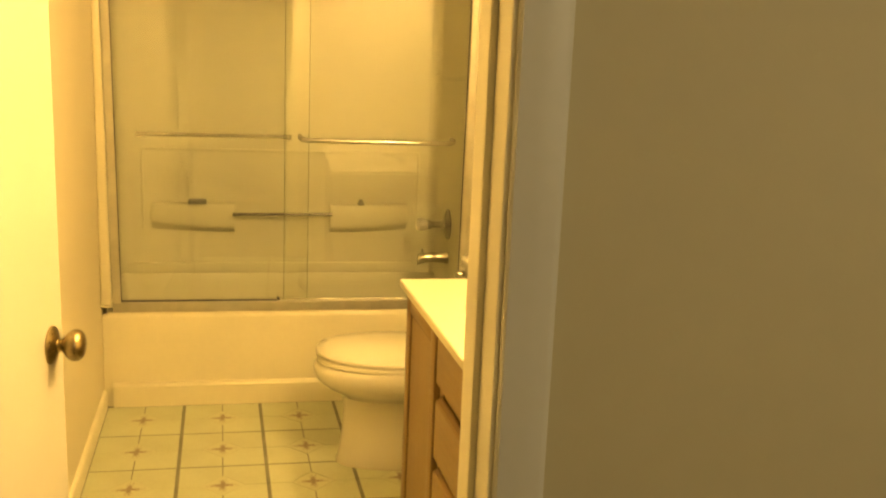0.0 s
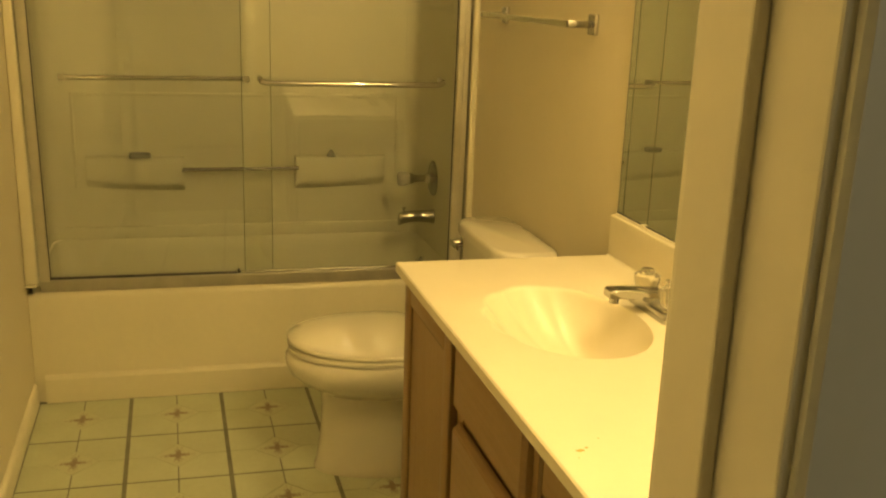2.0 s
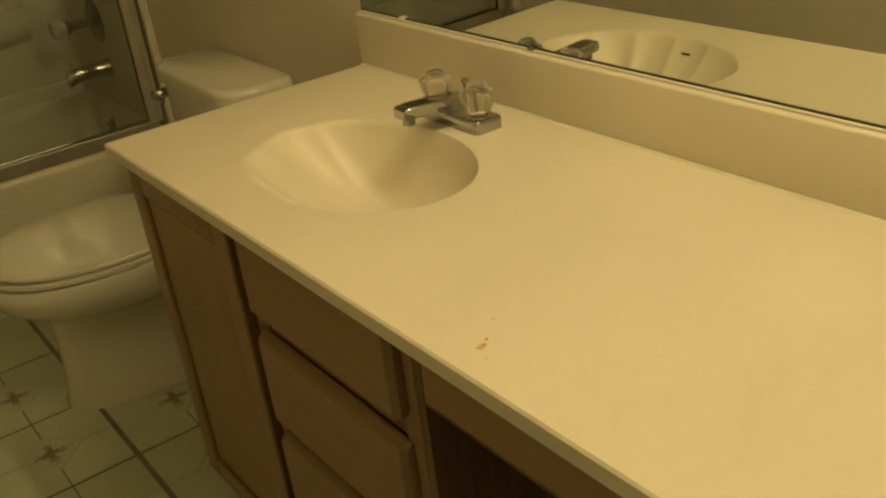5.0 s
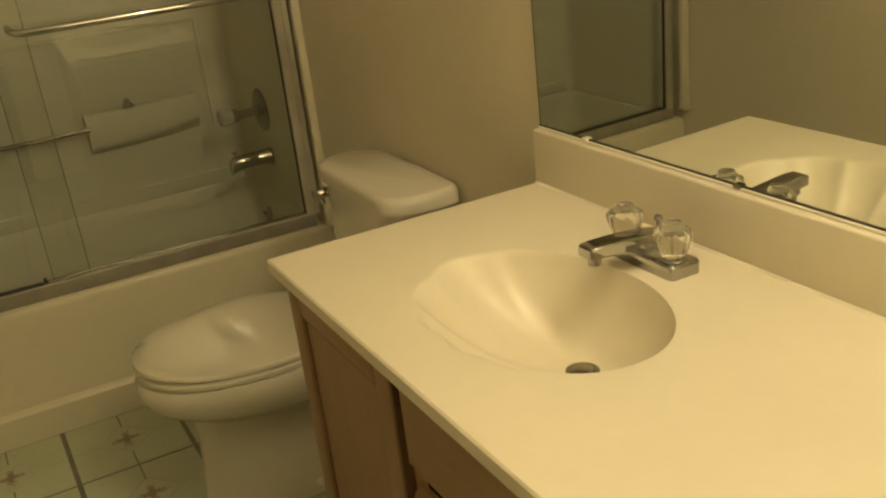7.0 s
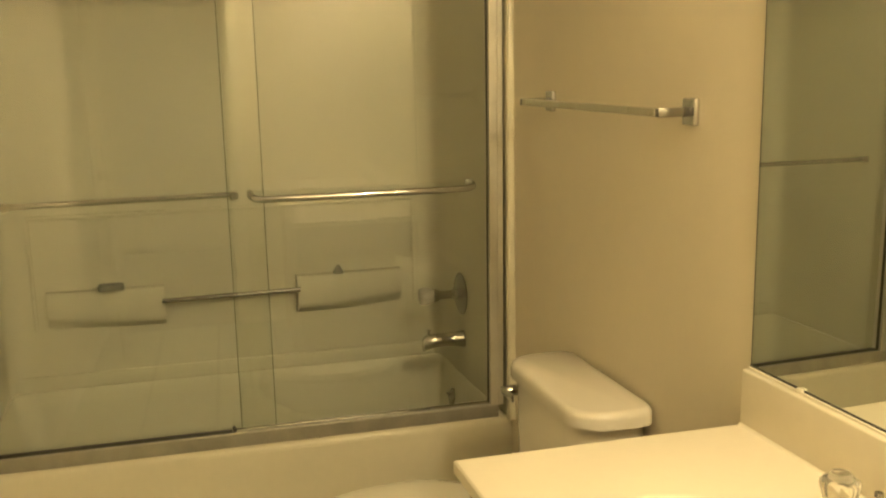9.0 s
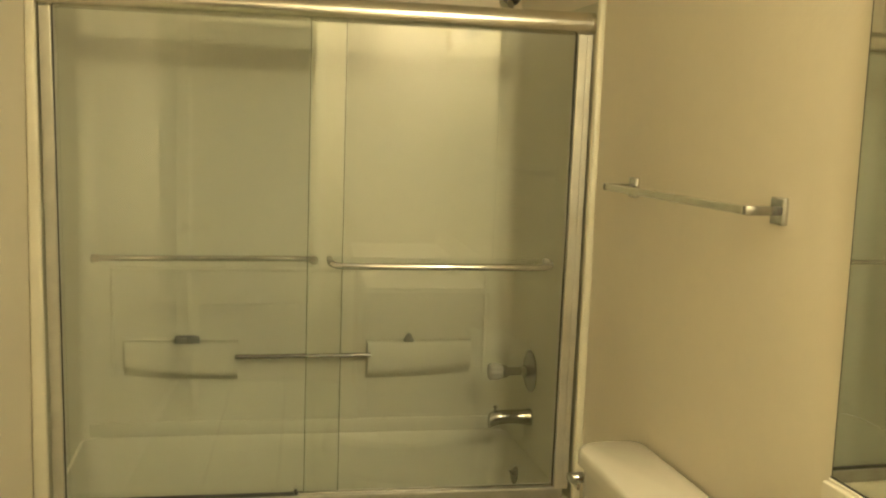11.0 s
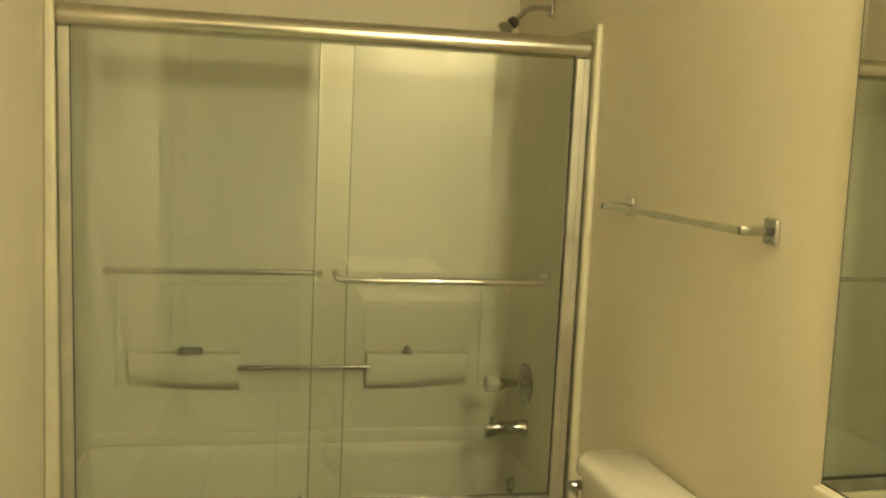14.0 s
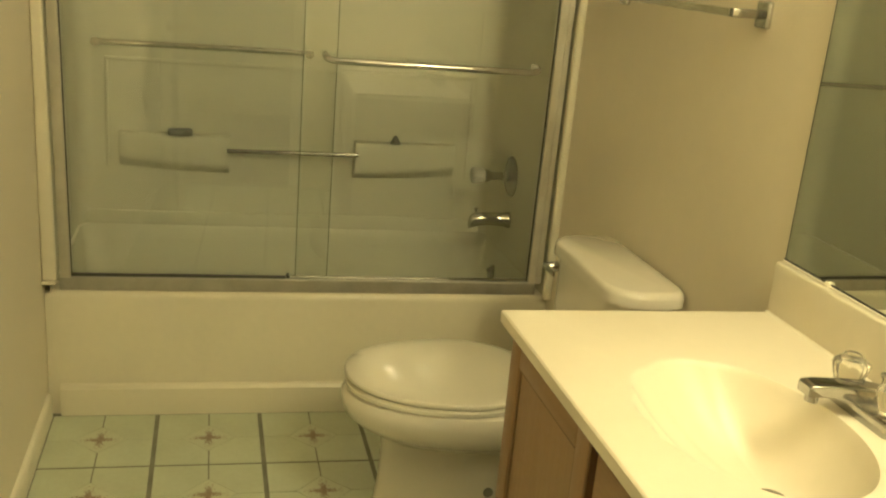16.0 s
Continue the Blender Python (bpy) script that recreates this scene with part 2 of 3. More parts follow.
# ---- setting ----
def wall(name, mat, x0, x1, y0, y1, z0, z1, label):
    return structure(boxed(name, mat, x0, x1, y0, y1, z0, z1, 0), label)


wall("wall_left", M_WALL, LEFT - 0.12, LEFT, OUT, 0.03, 0, CEIL, "cream painted textured wall beside the tub")
bm = bmesh.new()
loft(bm, [[(W, NEAR, z), (W, -1.15, z), (WT, 0.03, z), (WT + 0.1, 0.03, z), (WT + 0.1, NEAR, z)] for z in (0, CEIL)])
structure(part("wall_right", bm, M_WALL), "cream painted textured wall behind the toilet and vanity")
wall("wall_back", M_WALL, -0.2, W + 0.12, BACK, BACK + 0.12, 0, CEIL, "cream painted wall above the shower surround")
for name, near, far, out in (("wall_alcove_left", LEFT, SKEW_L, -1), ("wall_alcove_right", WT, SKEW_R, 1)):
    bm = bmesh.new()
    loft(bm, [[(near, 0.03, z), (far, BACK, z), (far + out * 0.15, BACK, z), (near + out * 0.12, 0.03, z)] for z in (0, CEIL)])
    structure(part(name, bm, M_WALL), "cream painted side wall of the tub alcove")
wall("wall_door_side", M_WALL, JAMB + 0.018, W + 0.12, OUT + 0.06, NEAR, 0, CEIL, "cream painted wall between doorway and vanity")
wall("wall_door_hinge_side", M_WALL, LEFT, HINGE - 0.018, OUT + 0.06, NEAR, 0, CEIL, "cream painted wall beside the door hinges")
wall("wall_over_door", M_WALL, HINGE - 0.018, JAMB + 0.018, OUT + 0.06, NEAR, 2.06, CEIL, "cream painted wall over the doorway")
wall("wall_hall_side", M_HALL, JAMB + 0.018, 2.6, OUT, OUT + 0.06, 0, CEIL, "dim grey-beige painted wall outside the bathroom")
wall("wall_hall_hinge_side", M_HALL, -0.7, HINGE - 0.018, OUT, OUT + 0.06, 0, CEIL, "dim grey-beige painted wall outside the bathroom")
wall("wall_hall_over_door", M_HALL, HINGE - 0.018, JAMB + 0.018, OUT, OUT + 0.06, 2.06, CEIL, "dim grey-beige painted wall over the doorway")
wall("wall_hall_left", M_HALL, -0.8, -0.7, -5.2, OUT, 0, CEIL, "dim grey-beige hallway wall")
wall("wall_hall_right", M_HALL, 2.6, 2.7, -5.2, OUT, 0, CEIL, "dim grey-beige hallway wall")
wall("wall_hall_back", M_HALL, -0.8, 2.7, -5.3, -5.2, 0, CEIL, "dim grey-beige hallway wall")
wall("ceiling", M_CEIL, -0.8, 2.7, -5.3, BACK + 0.12, CEIL, CEIL + 0.1, "off-white textured ceiling")
wall("hall_floor", material("hall_carpet", (0.30, 0.25, 0.18), 0.95, vary=0.2, scale=30, bump=1.0, bump_scale=300), -0.8, 2.7, -5.3, NEAR - 0.02, -0.1, 0.0, "beige hallway carpet")
floor = wall("floor", M_GROUT, -0.2, W + 0.12, NEAR - 0.02, BACK + 0.12, -0.1, -0.0012, "cream vinyl tile floor with grey lines and floral medallions")


def jamb(name, x0, x1, stop0, stop1, cas0, cas1):
    """One upright of the door frame, with its stop and its two casings."""
    frame_ob = thing(name, "cream painted wooden door frame with stepped casing", "door frame", kind="structure")
    boxed("jamb_board", M_TRIM, x0, x1, OUT - 0.004, NEAR - 0.003, 0, 2.06, 0.002, frame_ob)
    boxed("door_stop", M_TRIM, stop0, stop1, -2.863, -2.818, 0, 2.045, 0.002, frame_ob)
    wide = cas1 - cas0
    side = math.copysign(1, wide)
    for face, out in ((OUT, -1), (NEAR, 1)):
        bm = bmesh.new()
        prof = [(0, 0), (0, 0.009), (0.003, 0.012), (0.020, 0.0125), (0.048, 0.0145), (0.055, 0.012), (0.057, 0.009), (0.057, 0)]
        loft(bm, [[(cas0 + (0.010 * side if out > 0 else 0) + wide * a / 0.057, face + out * (b + (0.0005 if b == 0 else 0)), z) for a, b in prof] for z in (0, 2.12)])
        part("casing", bm, M_CASE if out < 0 else M_TRIM, frame_ob, "", True)
    return frame_ob


jamb("door_frame_strike", JAMB, JAMB + 0.018, JAMB - 0.0087, JAMB, JAMB + 0.0057, JAMB + 0.062)
jamb("door_frame_hinge", HINGE - 0.018, HINGE, HINGE, HINGE + 0.011, HINGE - 0.009, HINGE - 0.066)
head = thing("door_frame_head", "cream painted head of the door frame", "door frame", kind="structure")
boxed("jamb_board", M_TRIM, HINGE, JAMB, OUT - 0.004, NEAR + 0.004, 2.042, 2.06, 0.002, head)
boxed("casing", M_TRIM, HINGE - 0.009, JAMB + 0.009, OUT - 0.016, OUT - 0.0005, 2.05, 2.12, 0.003, head)
boxed("casing", M_TRIM, HINGE - 0.009, JAMB + 0.009, NEAR + 0.0005, NEAR + 0.016, 2.05, 2.12, 0.003, head)
structure(boxed("threshold", M_ALU, HINGE, JAMB, NEAR - 0.05, NEAR - 0.005, 0.0, 0.006, 0.002), "metal threshold strip in the doorway")

bm = bmesh.new()
loft(bm, [[(LEFT + 0.0005, y, 0), (LEFT + 0.013, y, 0), (LEFT + 0.013, y, 0.062), (LEFT + 0.009, y, 0.074), (LEFT + 0.004, y, 0.078), (LEFT + 0.0005, y, 0.078)] for y in (NEAR, -0.022)])
structure(part("baseboard", bm, M_TRIM), "cream painted baseboard along the left wall")


# ---- the open door ----
def open_door():
    door = thing("door_1", "open flush cream painted door with an aged brass knob", "door", kind="structure")
    boxed("door_slab", M_DOOR, 0, 0.658, -0.035, 0, 0.012, 2.035, 0.002, door)
    for side, name in ((-1, "door_knob"), (1, "door_knob")):
        y = -0.035 if side < 0 else 0.0
        o = (0.598, y, 0.953)
        knob = part(name, lathe(bmesh.new(), [(0.020, 0.012), (0.025, 0.018), (0.031, 0.0245), (0.038, 0.0275), (0.046, 0.0265), (0.052, 0.021), (0.055, 0.012), (0.056, 0.001)], o, (0, side, 0)), M_BRASS, door, "aged brass round knob", True)
        part("rosette", lathe(bmesh.new(), [(0.0005, 0.033), (0.003, 0.033), (0.006, 0.030), (0.009, 0.022), (0.012, 0.0135)], o, (0, side, 0)), M_BRASS, knob, "", True)
        part("neck", lathe(bmesh.new(), [(0.010, 0.0135), (0.013, 0.0105), (0.018, 0.0105), (0.022, 0.0135)], o, (0, side, 0)), M_BRASS, knob, "", True)
    part("latch_plate", block(bmesh.new(), 0.6575, 0.660, -0.030, -0.005, 0.925, 0.982, 0.0005), M_BRASS, door)
    for z in (0.25, 1.05, 1.82):
        part("hinge", tube(bmesh.new(), [(-0.004, 0.004, z - 0.045), (-0.004, 0.004, z + 0.045)], 0.006), M_BRASS, door)
    return door


door = open_door()
door.matrix_world = Matrix.Translation((0.138, -2.797, 0)) @ Matrix.Rotation(radians(83.4), 4, "Z")


# ---- tub, surround and shower ----
def bathtub():
    tub = thing("bathtub", "cream alcove bathtub with a plain apron and raised toe trim", "bathtub")
    bm = bmesh.new()
    # apron and rim, drawn as a section from the floor over the rim, into the basin
    def outline(front, side, back, z, r):
        return [(x, y, z) for x, y in rounded(-0.0135 + side, 1.5070 - side, front, 0.752 - back, r)]
    rim = [outline(0.0, 0.0, 0.0, 0.0, 0.003), outline(0.0, 0.0, 0.0, 0.368, 0.003), outline(0.002, 0.0005, 0.002, 0.380, 0.004), outline(0.006, 0.001, 0.004, 0.3865, 0.005), outline(0.012, 0.002, 0.006, 0.3905, 0.006),
           outline(0.030, 0.010, 0.02, 0.3915, 0.02), outline(0.070, 0.018, 0.04, 0.3905, 0.05)]
    loft(bm, rim, cap=False)
    part("tub_body", bm, M_TUB, tub, "", True)
    bm = bmesh.new()
    loft(bm, [outline(0.070, 0.018, 0.04, 0.3905, 0.05), outline(0.080, 0.021, 0.048, 0.382, 0.06), outline(0.090, 0.032, 0.056, 0.33, 0.08),
              outline(0.10, 0.048, 0.066, 0.18, 0.10), outline(0.12, 0.07, 0.08, 0.10, 0.12), outline(0.17, 0.13, 0.12, 0.075, 0.13)], cap="end")
    part("tub_basin", bm, M_SURR, tub, "", True)
    bm = bmesh.new()
    loft(bm, [[(x, 0.0, 0.001), (x, -0.017, 0.001), (x, -0.019, 0.088), (x, -0.012, 0.097), (x, 0.0, 0.100)] for x in (0.022, 1.494)])
    part("toe_trim", bm, M_TUB, tub)
    return tub


bathtub()


def surround():
    s = thing("shower_surround", "pale greenish-cream fibreglass shower surround with moulded ledges", "shower surround")
    top = 1.852
    yb = 0.725
    bm = bmesh.new()
    # plan of the liner: left side, rounded corner, back, rounded corner, right side

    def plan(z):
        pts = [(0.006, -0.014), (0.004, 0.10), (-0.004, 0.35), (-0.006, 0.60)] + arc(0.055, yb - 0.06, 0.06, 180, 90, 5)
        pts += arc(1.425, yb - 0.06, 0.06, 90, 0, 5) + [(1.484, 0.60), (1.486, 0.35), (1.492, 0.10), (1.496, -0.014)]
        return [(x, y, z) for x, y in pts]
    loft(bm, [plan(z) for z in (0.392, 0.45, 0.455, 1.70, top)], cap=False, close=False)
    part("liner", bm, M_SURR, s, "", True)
    bm = bmesh.new()
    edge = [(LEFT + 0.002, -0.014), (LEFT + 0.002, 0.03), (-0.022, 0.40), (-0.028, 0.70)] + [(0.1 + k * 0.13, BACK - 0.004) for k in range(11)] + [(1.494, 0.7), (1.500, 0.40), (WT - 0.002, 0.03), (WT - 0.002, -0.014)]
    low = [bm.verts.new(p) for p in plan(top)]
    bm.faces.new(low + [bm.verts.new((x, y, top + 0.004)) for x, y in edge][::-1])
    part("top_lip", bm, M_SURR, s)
    for x0, x1, zb in ((LEFT + 0.0005, 0.010, 0.436), (1.488, WT - 0.0005, 0.392)):
        bm = block(bmesh.new(), x0, x1, -0.036, -0.012, zb, 1.862, 0.007, 3)
        for v in bm.verts:          # the inner edge follows the rail
            if (v.co.x > (x0 + x1) / 2) == (x0 < 0.7):
                v.co.x += (0.016 if x0 < 0.7 else -0.006) * (1.862 - v.co.z) / 1.43
        part("front_flange", bm, M_TUB, s, "", True)
    boxed("flange_foot", M_TUB, LEFT + 0.0005, 0.024, -0.044, -0.010, 0.428, 0.4358, 0.002, s)
    boxed("tub_ledge", M_SURR, 0.01, 1.47, yb - 0.014, yb - 0.001, 0.39, 0.442, 0.005, s, seg=3)
    # raised border of the lower back panel
    for x0, x1, z0, z1 in ((0.090, 1.402, 0.974, 0.988), (0.090, 0.102, 0.60, 0.974), (1.390, 1.402, 0.60, 0.974)):
        boxed("moulded_border", M_SURR, x0, x1, yb - 0.0065, yb - 0.0005, z0, z1, 0.003, s)
    # the two shelf blocks with dipped lower edges
    for x0, x1, dip in ((0.135, 0.514, 1), (0.965, 1.345, -1)):
        bm = bmesh.new()
        rings = []
        for k in range(9):
            u = k / 8
            x = x0 + (x1 - x0) * u
            far = (1 - u) if dip > 0 else u
            zb, front = 0.612 + 0.016 * far ** 2, yb - 0.046 + 0.026 * far ** 2
            rings.append([(x, yb - 0.001, zb - 0.022), (x, front + 0.016, zb - 0.004), (x, front + 0.006, zb + 0.004), (x, front, zb + 0.022), (x, front, 0.718), (x, front + 0.008, 0.728), (x, yb - 0.001, 0.730)])
        loft(bm, rings)
        part("shelf_block", bm, M_SURR, s, "", True)
    part("grab_rod", tube(bmesh.new(), [(0.505, 0.662, 0.685), (0.972, 0.662, 0.688)], 0.008), M_STEEL, s, "slim dull chrome rod between the ledges", True)
    return s


surround()


def soap_dish(x0, x1, peak, label):
    bm = bmesh.new()
    ring = rounded(x0, x1, 0.665, 0.712, 0.014)
    prism(bm, ring, 0.7305, 0.7305 + peak, 0.006)
    ob = part("soap_dish", bm, M_SOAP, None, label, True)
    ob["category"] = "soap dish"


soap_dish(0.302, 0.386, 0.020, "flat grey rubber soap rest on the shower ledge")
bm = bmesh.new()
lathe(bm, [(0, 0.020), (0.006, 0.020), (0.012, 0.014), (0.022, 0.010), (0.030, 0.004), (0.031, 0.001)], (1.112, 0.690, 0.7305), (0, 0, 1), 18)
tagged(part("shower_hook", bm, M_SOAP, None, "small grey suction hook lying on the shower ledge", True), category="hook")


def leaning(x0, x1, y0, y1, z0, z1, bevel, shift):
    """An upright whose foot stands off from its head by shift."""
    bm = block(bmesh.new(), x0, x1, y0, y1, z0, z1, bevel)
    for v in bm.verts:
        v.co.x += shift * (z1 - v.co.z) / (z1 - z0)
    return bm


def drift(x):
    """The opening is a little narrower at the tub than at the header."""
    return 0.018 if x < 0.7 else -0.008


def enclosure():
    e = thing("shower_enclosure", "sliding two-panel glass tub enclosure in a brushed silver frame", "shower door")
    bm = bmesh.new()
    ring = [(0.0, 1.764), (-0.018, 1.766), (-0.030, 1.775), (-0.034, 1.790), (-0.032, 1.806), (-0.022, 1.819), (-0.008, 1.825), (0.035, 1.825), (0.04, 1.815), (0.04, 1.764)]
    loft(bm, [[(x, y + 0.03, z) for y, z in ring] for x in (0.0065, 1.4955)])
    part("header_rail", bm, M_ALU, e, "rounded brushed aluminium header", True)
    for x0, x1 in ((0.0105, 0.040), (1.449, 1.474)):
        part("side_rail", leaning(x0, x1, 0.012, 0.06, 0.43, 1.7635, 0.002, drift(x0)), M_RAIL, e)
    part("side_rail_fin", leaning(1.4745, 1.4915, 0.0135, 0.05, 0.43, 1.7635, 0.001, -0.008), M_RAIL, e)
    for x0, x1 in ((0.0405, 0.0425), (1.4465, 1.4485)):
        part("rail_gasket", leaning(x0, x1, 0.022, 0.034, 0.435, 1.7635, 0.0, drift(x0)), M_BLACK, e)
    bm = bmesh.new()
    sec = [(0.014, 0.3925), (0.013, 0.430), (0.014, 0.4335), (0.0160, 0.434), (0.020, 0.434), (0.020, 0.422), (0.044, 0.422), (0.044, 0.430), (0.068, 0.430), (0.074, 0.3925)]
    loft(bm, [[(x, y, z) for y, z in sec] for x in (0.027, 1.467)])
    part("bottom_track", bm, M_TRACK, e)
    boxed("track_gasket", M_BLACK, 0.047, 0.675, 0.0215, 0.050, 0.4225, 0.4335, 0.0, e)
    # the rear panel, its bar inside the shower
    rear = part("glass_panel", block(bmesh.new(), 0.046, 0.801, 0.0515, 0.0565, 0.434, 1.7635, 0.0006, 1), M_PANE, e, "green-tinted clear sliding glass panel")
    rear.visible_shadow = False
    part("pane_edge", block(bmesh.new(), 0.8013, 0.8028, 0.0515, 0.0565, 0.434, 1.7635), M_EDGEG, rear, "dark green polished glass edge")
    bar = part("towel_bar", tube(bmesh.new(), [(0.136, 0.080, 1.105), (0.722, 0.080, 1.108)], 0.0085), M_CHROME, rear, "straight chrome bar with round end posts", True)
    for x in (0.136, 0.722):
        part("bar_post", lathe(bmesh.new(), [(0.058, 0.013), (0.064, 0.013), (0.068, 0.009), (0.088, 0.009), (0.092, 0.006)], (x, 0.0, 1.1065), (0, 1, 0), 18), M_CHROME, bar, "", True)
    # the front panel, its bar towards the room
    front = part("glass_panel", block(bmesh.new(), 0.704, 1.443, 0.0265, 0.0315, 0.441, 1.7635, 0.0006, 1), M_PANE, e, "green-tinted clear sliding glass panel")
    front.visible_shadow = False
    part("pane_edge", block(bmesh.new(), 0.7022, 0.7037, 0.0265, 0.0315, 0.441, 1.7635), M_EDGEG, front, "dark green polished glass edge")
    pts = [(0.764, 0.025, 1.116), (0.762, -0.005, 1.114), (0.764, -0.020, 1.110), (0.776, -0.030, 1.106), (0.796, -0.033, 1.104),
           (1.352, -0.033, 1.104), (1.374, -0.030, 1.106), (1.386, -0.020, 1.110), (1.388, -0.005, 1.114), (1.386, 0.025, 1.116)]
    part("towel_bar", tube(bmesh.new(), pts, 0.0095), M_CHROME, front, "bent chrome towel bar", True)
    part("panel_edge", block(bmesh.new(), 0.686, 1.443, 0.022, 0.036, 0.4345, 0.4408, 0.001), M_CHROME, front)
    part("panel_stop", block(bmesh.new(), 0.676, 0.686, 0.018, 0.040, 0.435, 0.448, 0.003), M_BLACK, front)
    return e


enclosure()


def valve():
    v = thing("shower_valve", "single chrome shower valve with a clear knob", "shower valve")
    o = (1.485, 0.43, 0.684)
    part("escutcheon", lathe(bmesh.new(), [(0.0, 0.072), (0.003, 0.072), (0.009, 0.060), (0.012, 0.032), (0.014, 0.022)], o, (-1, 0, 0), 36), M_STEEL, v, "round dull chrome escutcheon", True)
    part("stem", lathe(bmesh.new(), [(0.012, 0.020), (0.03, 0.020), (0.034, 0.014), (0.080, 0.014), (0.084, 0.022), (0.100, 0.022)], o, (-1, 0, 0)), M_CHROME, v, "", True)
    part("knob", fluted(bmesh.new(), o, (-1, 0, 0), 0.098, 0.146, 0.030), M_KNOB, v, "clear acrylic knob", True)
    return v


BARREL = ((0, 0.62, 0), (0.05, 0.78, 0.03), (0.25, 0.92, 0.07), (0.6, 1.0, 0.09), (0.85, 0.97, 0.08), (0.95, 0.88, 0.05), (1.0, 0.72, 0.01), (0.96, 0.60, 0.0))
KNOB = ((0, 0.55, 0), (0.03, 0.68, 0.04), (0.25, 0.80, 0.06), (0.6, 0.95, 0.08), (0.82, 1.0, 0.08), (0.93, 0.96, 0.06), (1.0, 0.78, 0.01))


def fluted(bm, o, axis, s0, s1, r, lobes=10, seg=60, profile=BARREL):
    """A faceted clear knob from s0 to s1 along an axis."""
    q = Vector(axis).to_track_quat("Z", "Y")
    rings = []
    for u, k, amp in profile:
        ring = []
        for i in range(seg):
            a = i * math.tau / seg
            rr = r * k * (1 - amp + amp * abs(math.cos(a * lobes / 2)) * 1.2)
            ring.append(Vector(o) + q @ Vector((rr * math.cos(a), rr * math.sin(a), s0 + (s1 - s0) * u)))
        rings.append(ring)
    return loft(bm, rings)


valve()


def tub_spout():
    t = thing("tub_spout", "chrome tub spout with a diverter pin", "faucet")
    bm = bmesh.new()
    rings = []
    for x, zc, ry, rz in ((1.485, 0.530, 0.030, 0.030), (1.476, 0.530, 0.030, 0.030), (1.468, 0.531, 0.026, 0.026), (1.42, 0.533, 0.024, 0.024), (1.38, 0.531, 0.022, 0.024), (1.352, 0.525, 0.020, 0.026), (1.342, 0.518, 0.017, 0.024), (1.339, 0.514, 0.010, 0.016)):
        rings.append([(x, 0.41 + ry * math.cos(a), zc + rz * math.sin(a)) for a in (k * math.tau / 24 for k in range(24))])
    loft(bm, rings)
    part("spout_body", bm, M_CHROME, t, "", True)
    part("diverter_pin", lathe(bmesh.new(), [(0, 0.005), (0.012, 0.005), (0.014, 0.008), (0.02, 0.008)], (1.362, 0.41, 0.551), (0, 0, 1), 14), M_CHROME, t, "", True)


tub_spout()
over = thing("overflow_plate", "round dull metal overflow plate on the tub end", "overflow plate")
part("plate", lathe(bmesh.new(), [(0, 0.030), (0.003, 0.030), (0.008, 0.024), (0.010, 0.008), (0.0105, 0.001)], (1.420, 0.34, 0.352), (-1, 0, 0.18), 26), M_STEEL, over, "", True)
part("trip_lever", tube(bmesh.new(), [(1.409, 0.34, 0.357), (1.400, 0.34, 0.369)], 0.004, 8), M_STEEL, over)


def shower_arm():
    s = thing("wall_shower", "small chrome shower head on a bent arm", "shower head")
    x = 1.503
    boxed("wall_flange", M_TAP, x - 0.010, x, 0.392, 0.432, 1.932, 1.990, 0.004, s)
    pts = [(x - 0.006, 0.412, 1.961), (x - 0.045, 0.412, 1.961), (x - 0.075, 0.409, 1.957), (x - 0.098, 0.405, 1.944), (x - 0.130, 0.399, 1.912)]
    part("arm", tube(bmesh.new(), pts, 0.0095), M_CHROME, s, "", True)
    o, d = (x - 0.128, 0.3995, 1.914), (-0.75, -0.1, -0.66)
    part("collar", lathe(bmesh.new(), [(0, 0.012), (0.004, 0.018), (0.020, 0.020), (0.024, 0.017)], o, d, 18), M_BLACK, s, "black plastic collar", True)
    part("spray_head", lathe(bmesh.new(), [(0.024, 0.014), (0.030, 0.018), (0.045, 0.026), (0.055, 0.027), (0.057, 0.022)], o, d, 24), M_TAP, s, "", True)


shower_arm()


# ---- toilet ----
TC = -0.612         # middle of the bowl
TK = -0.676         # middle of the tank


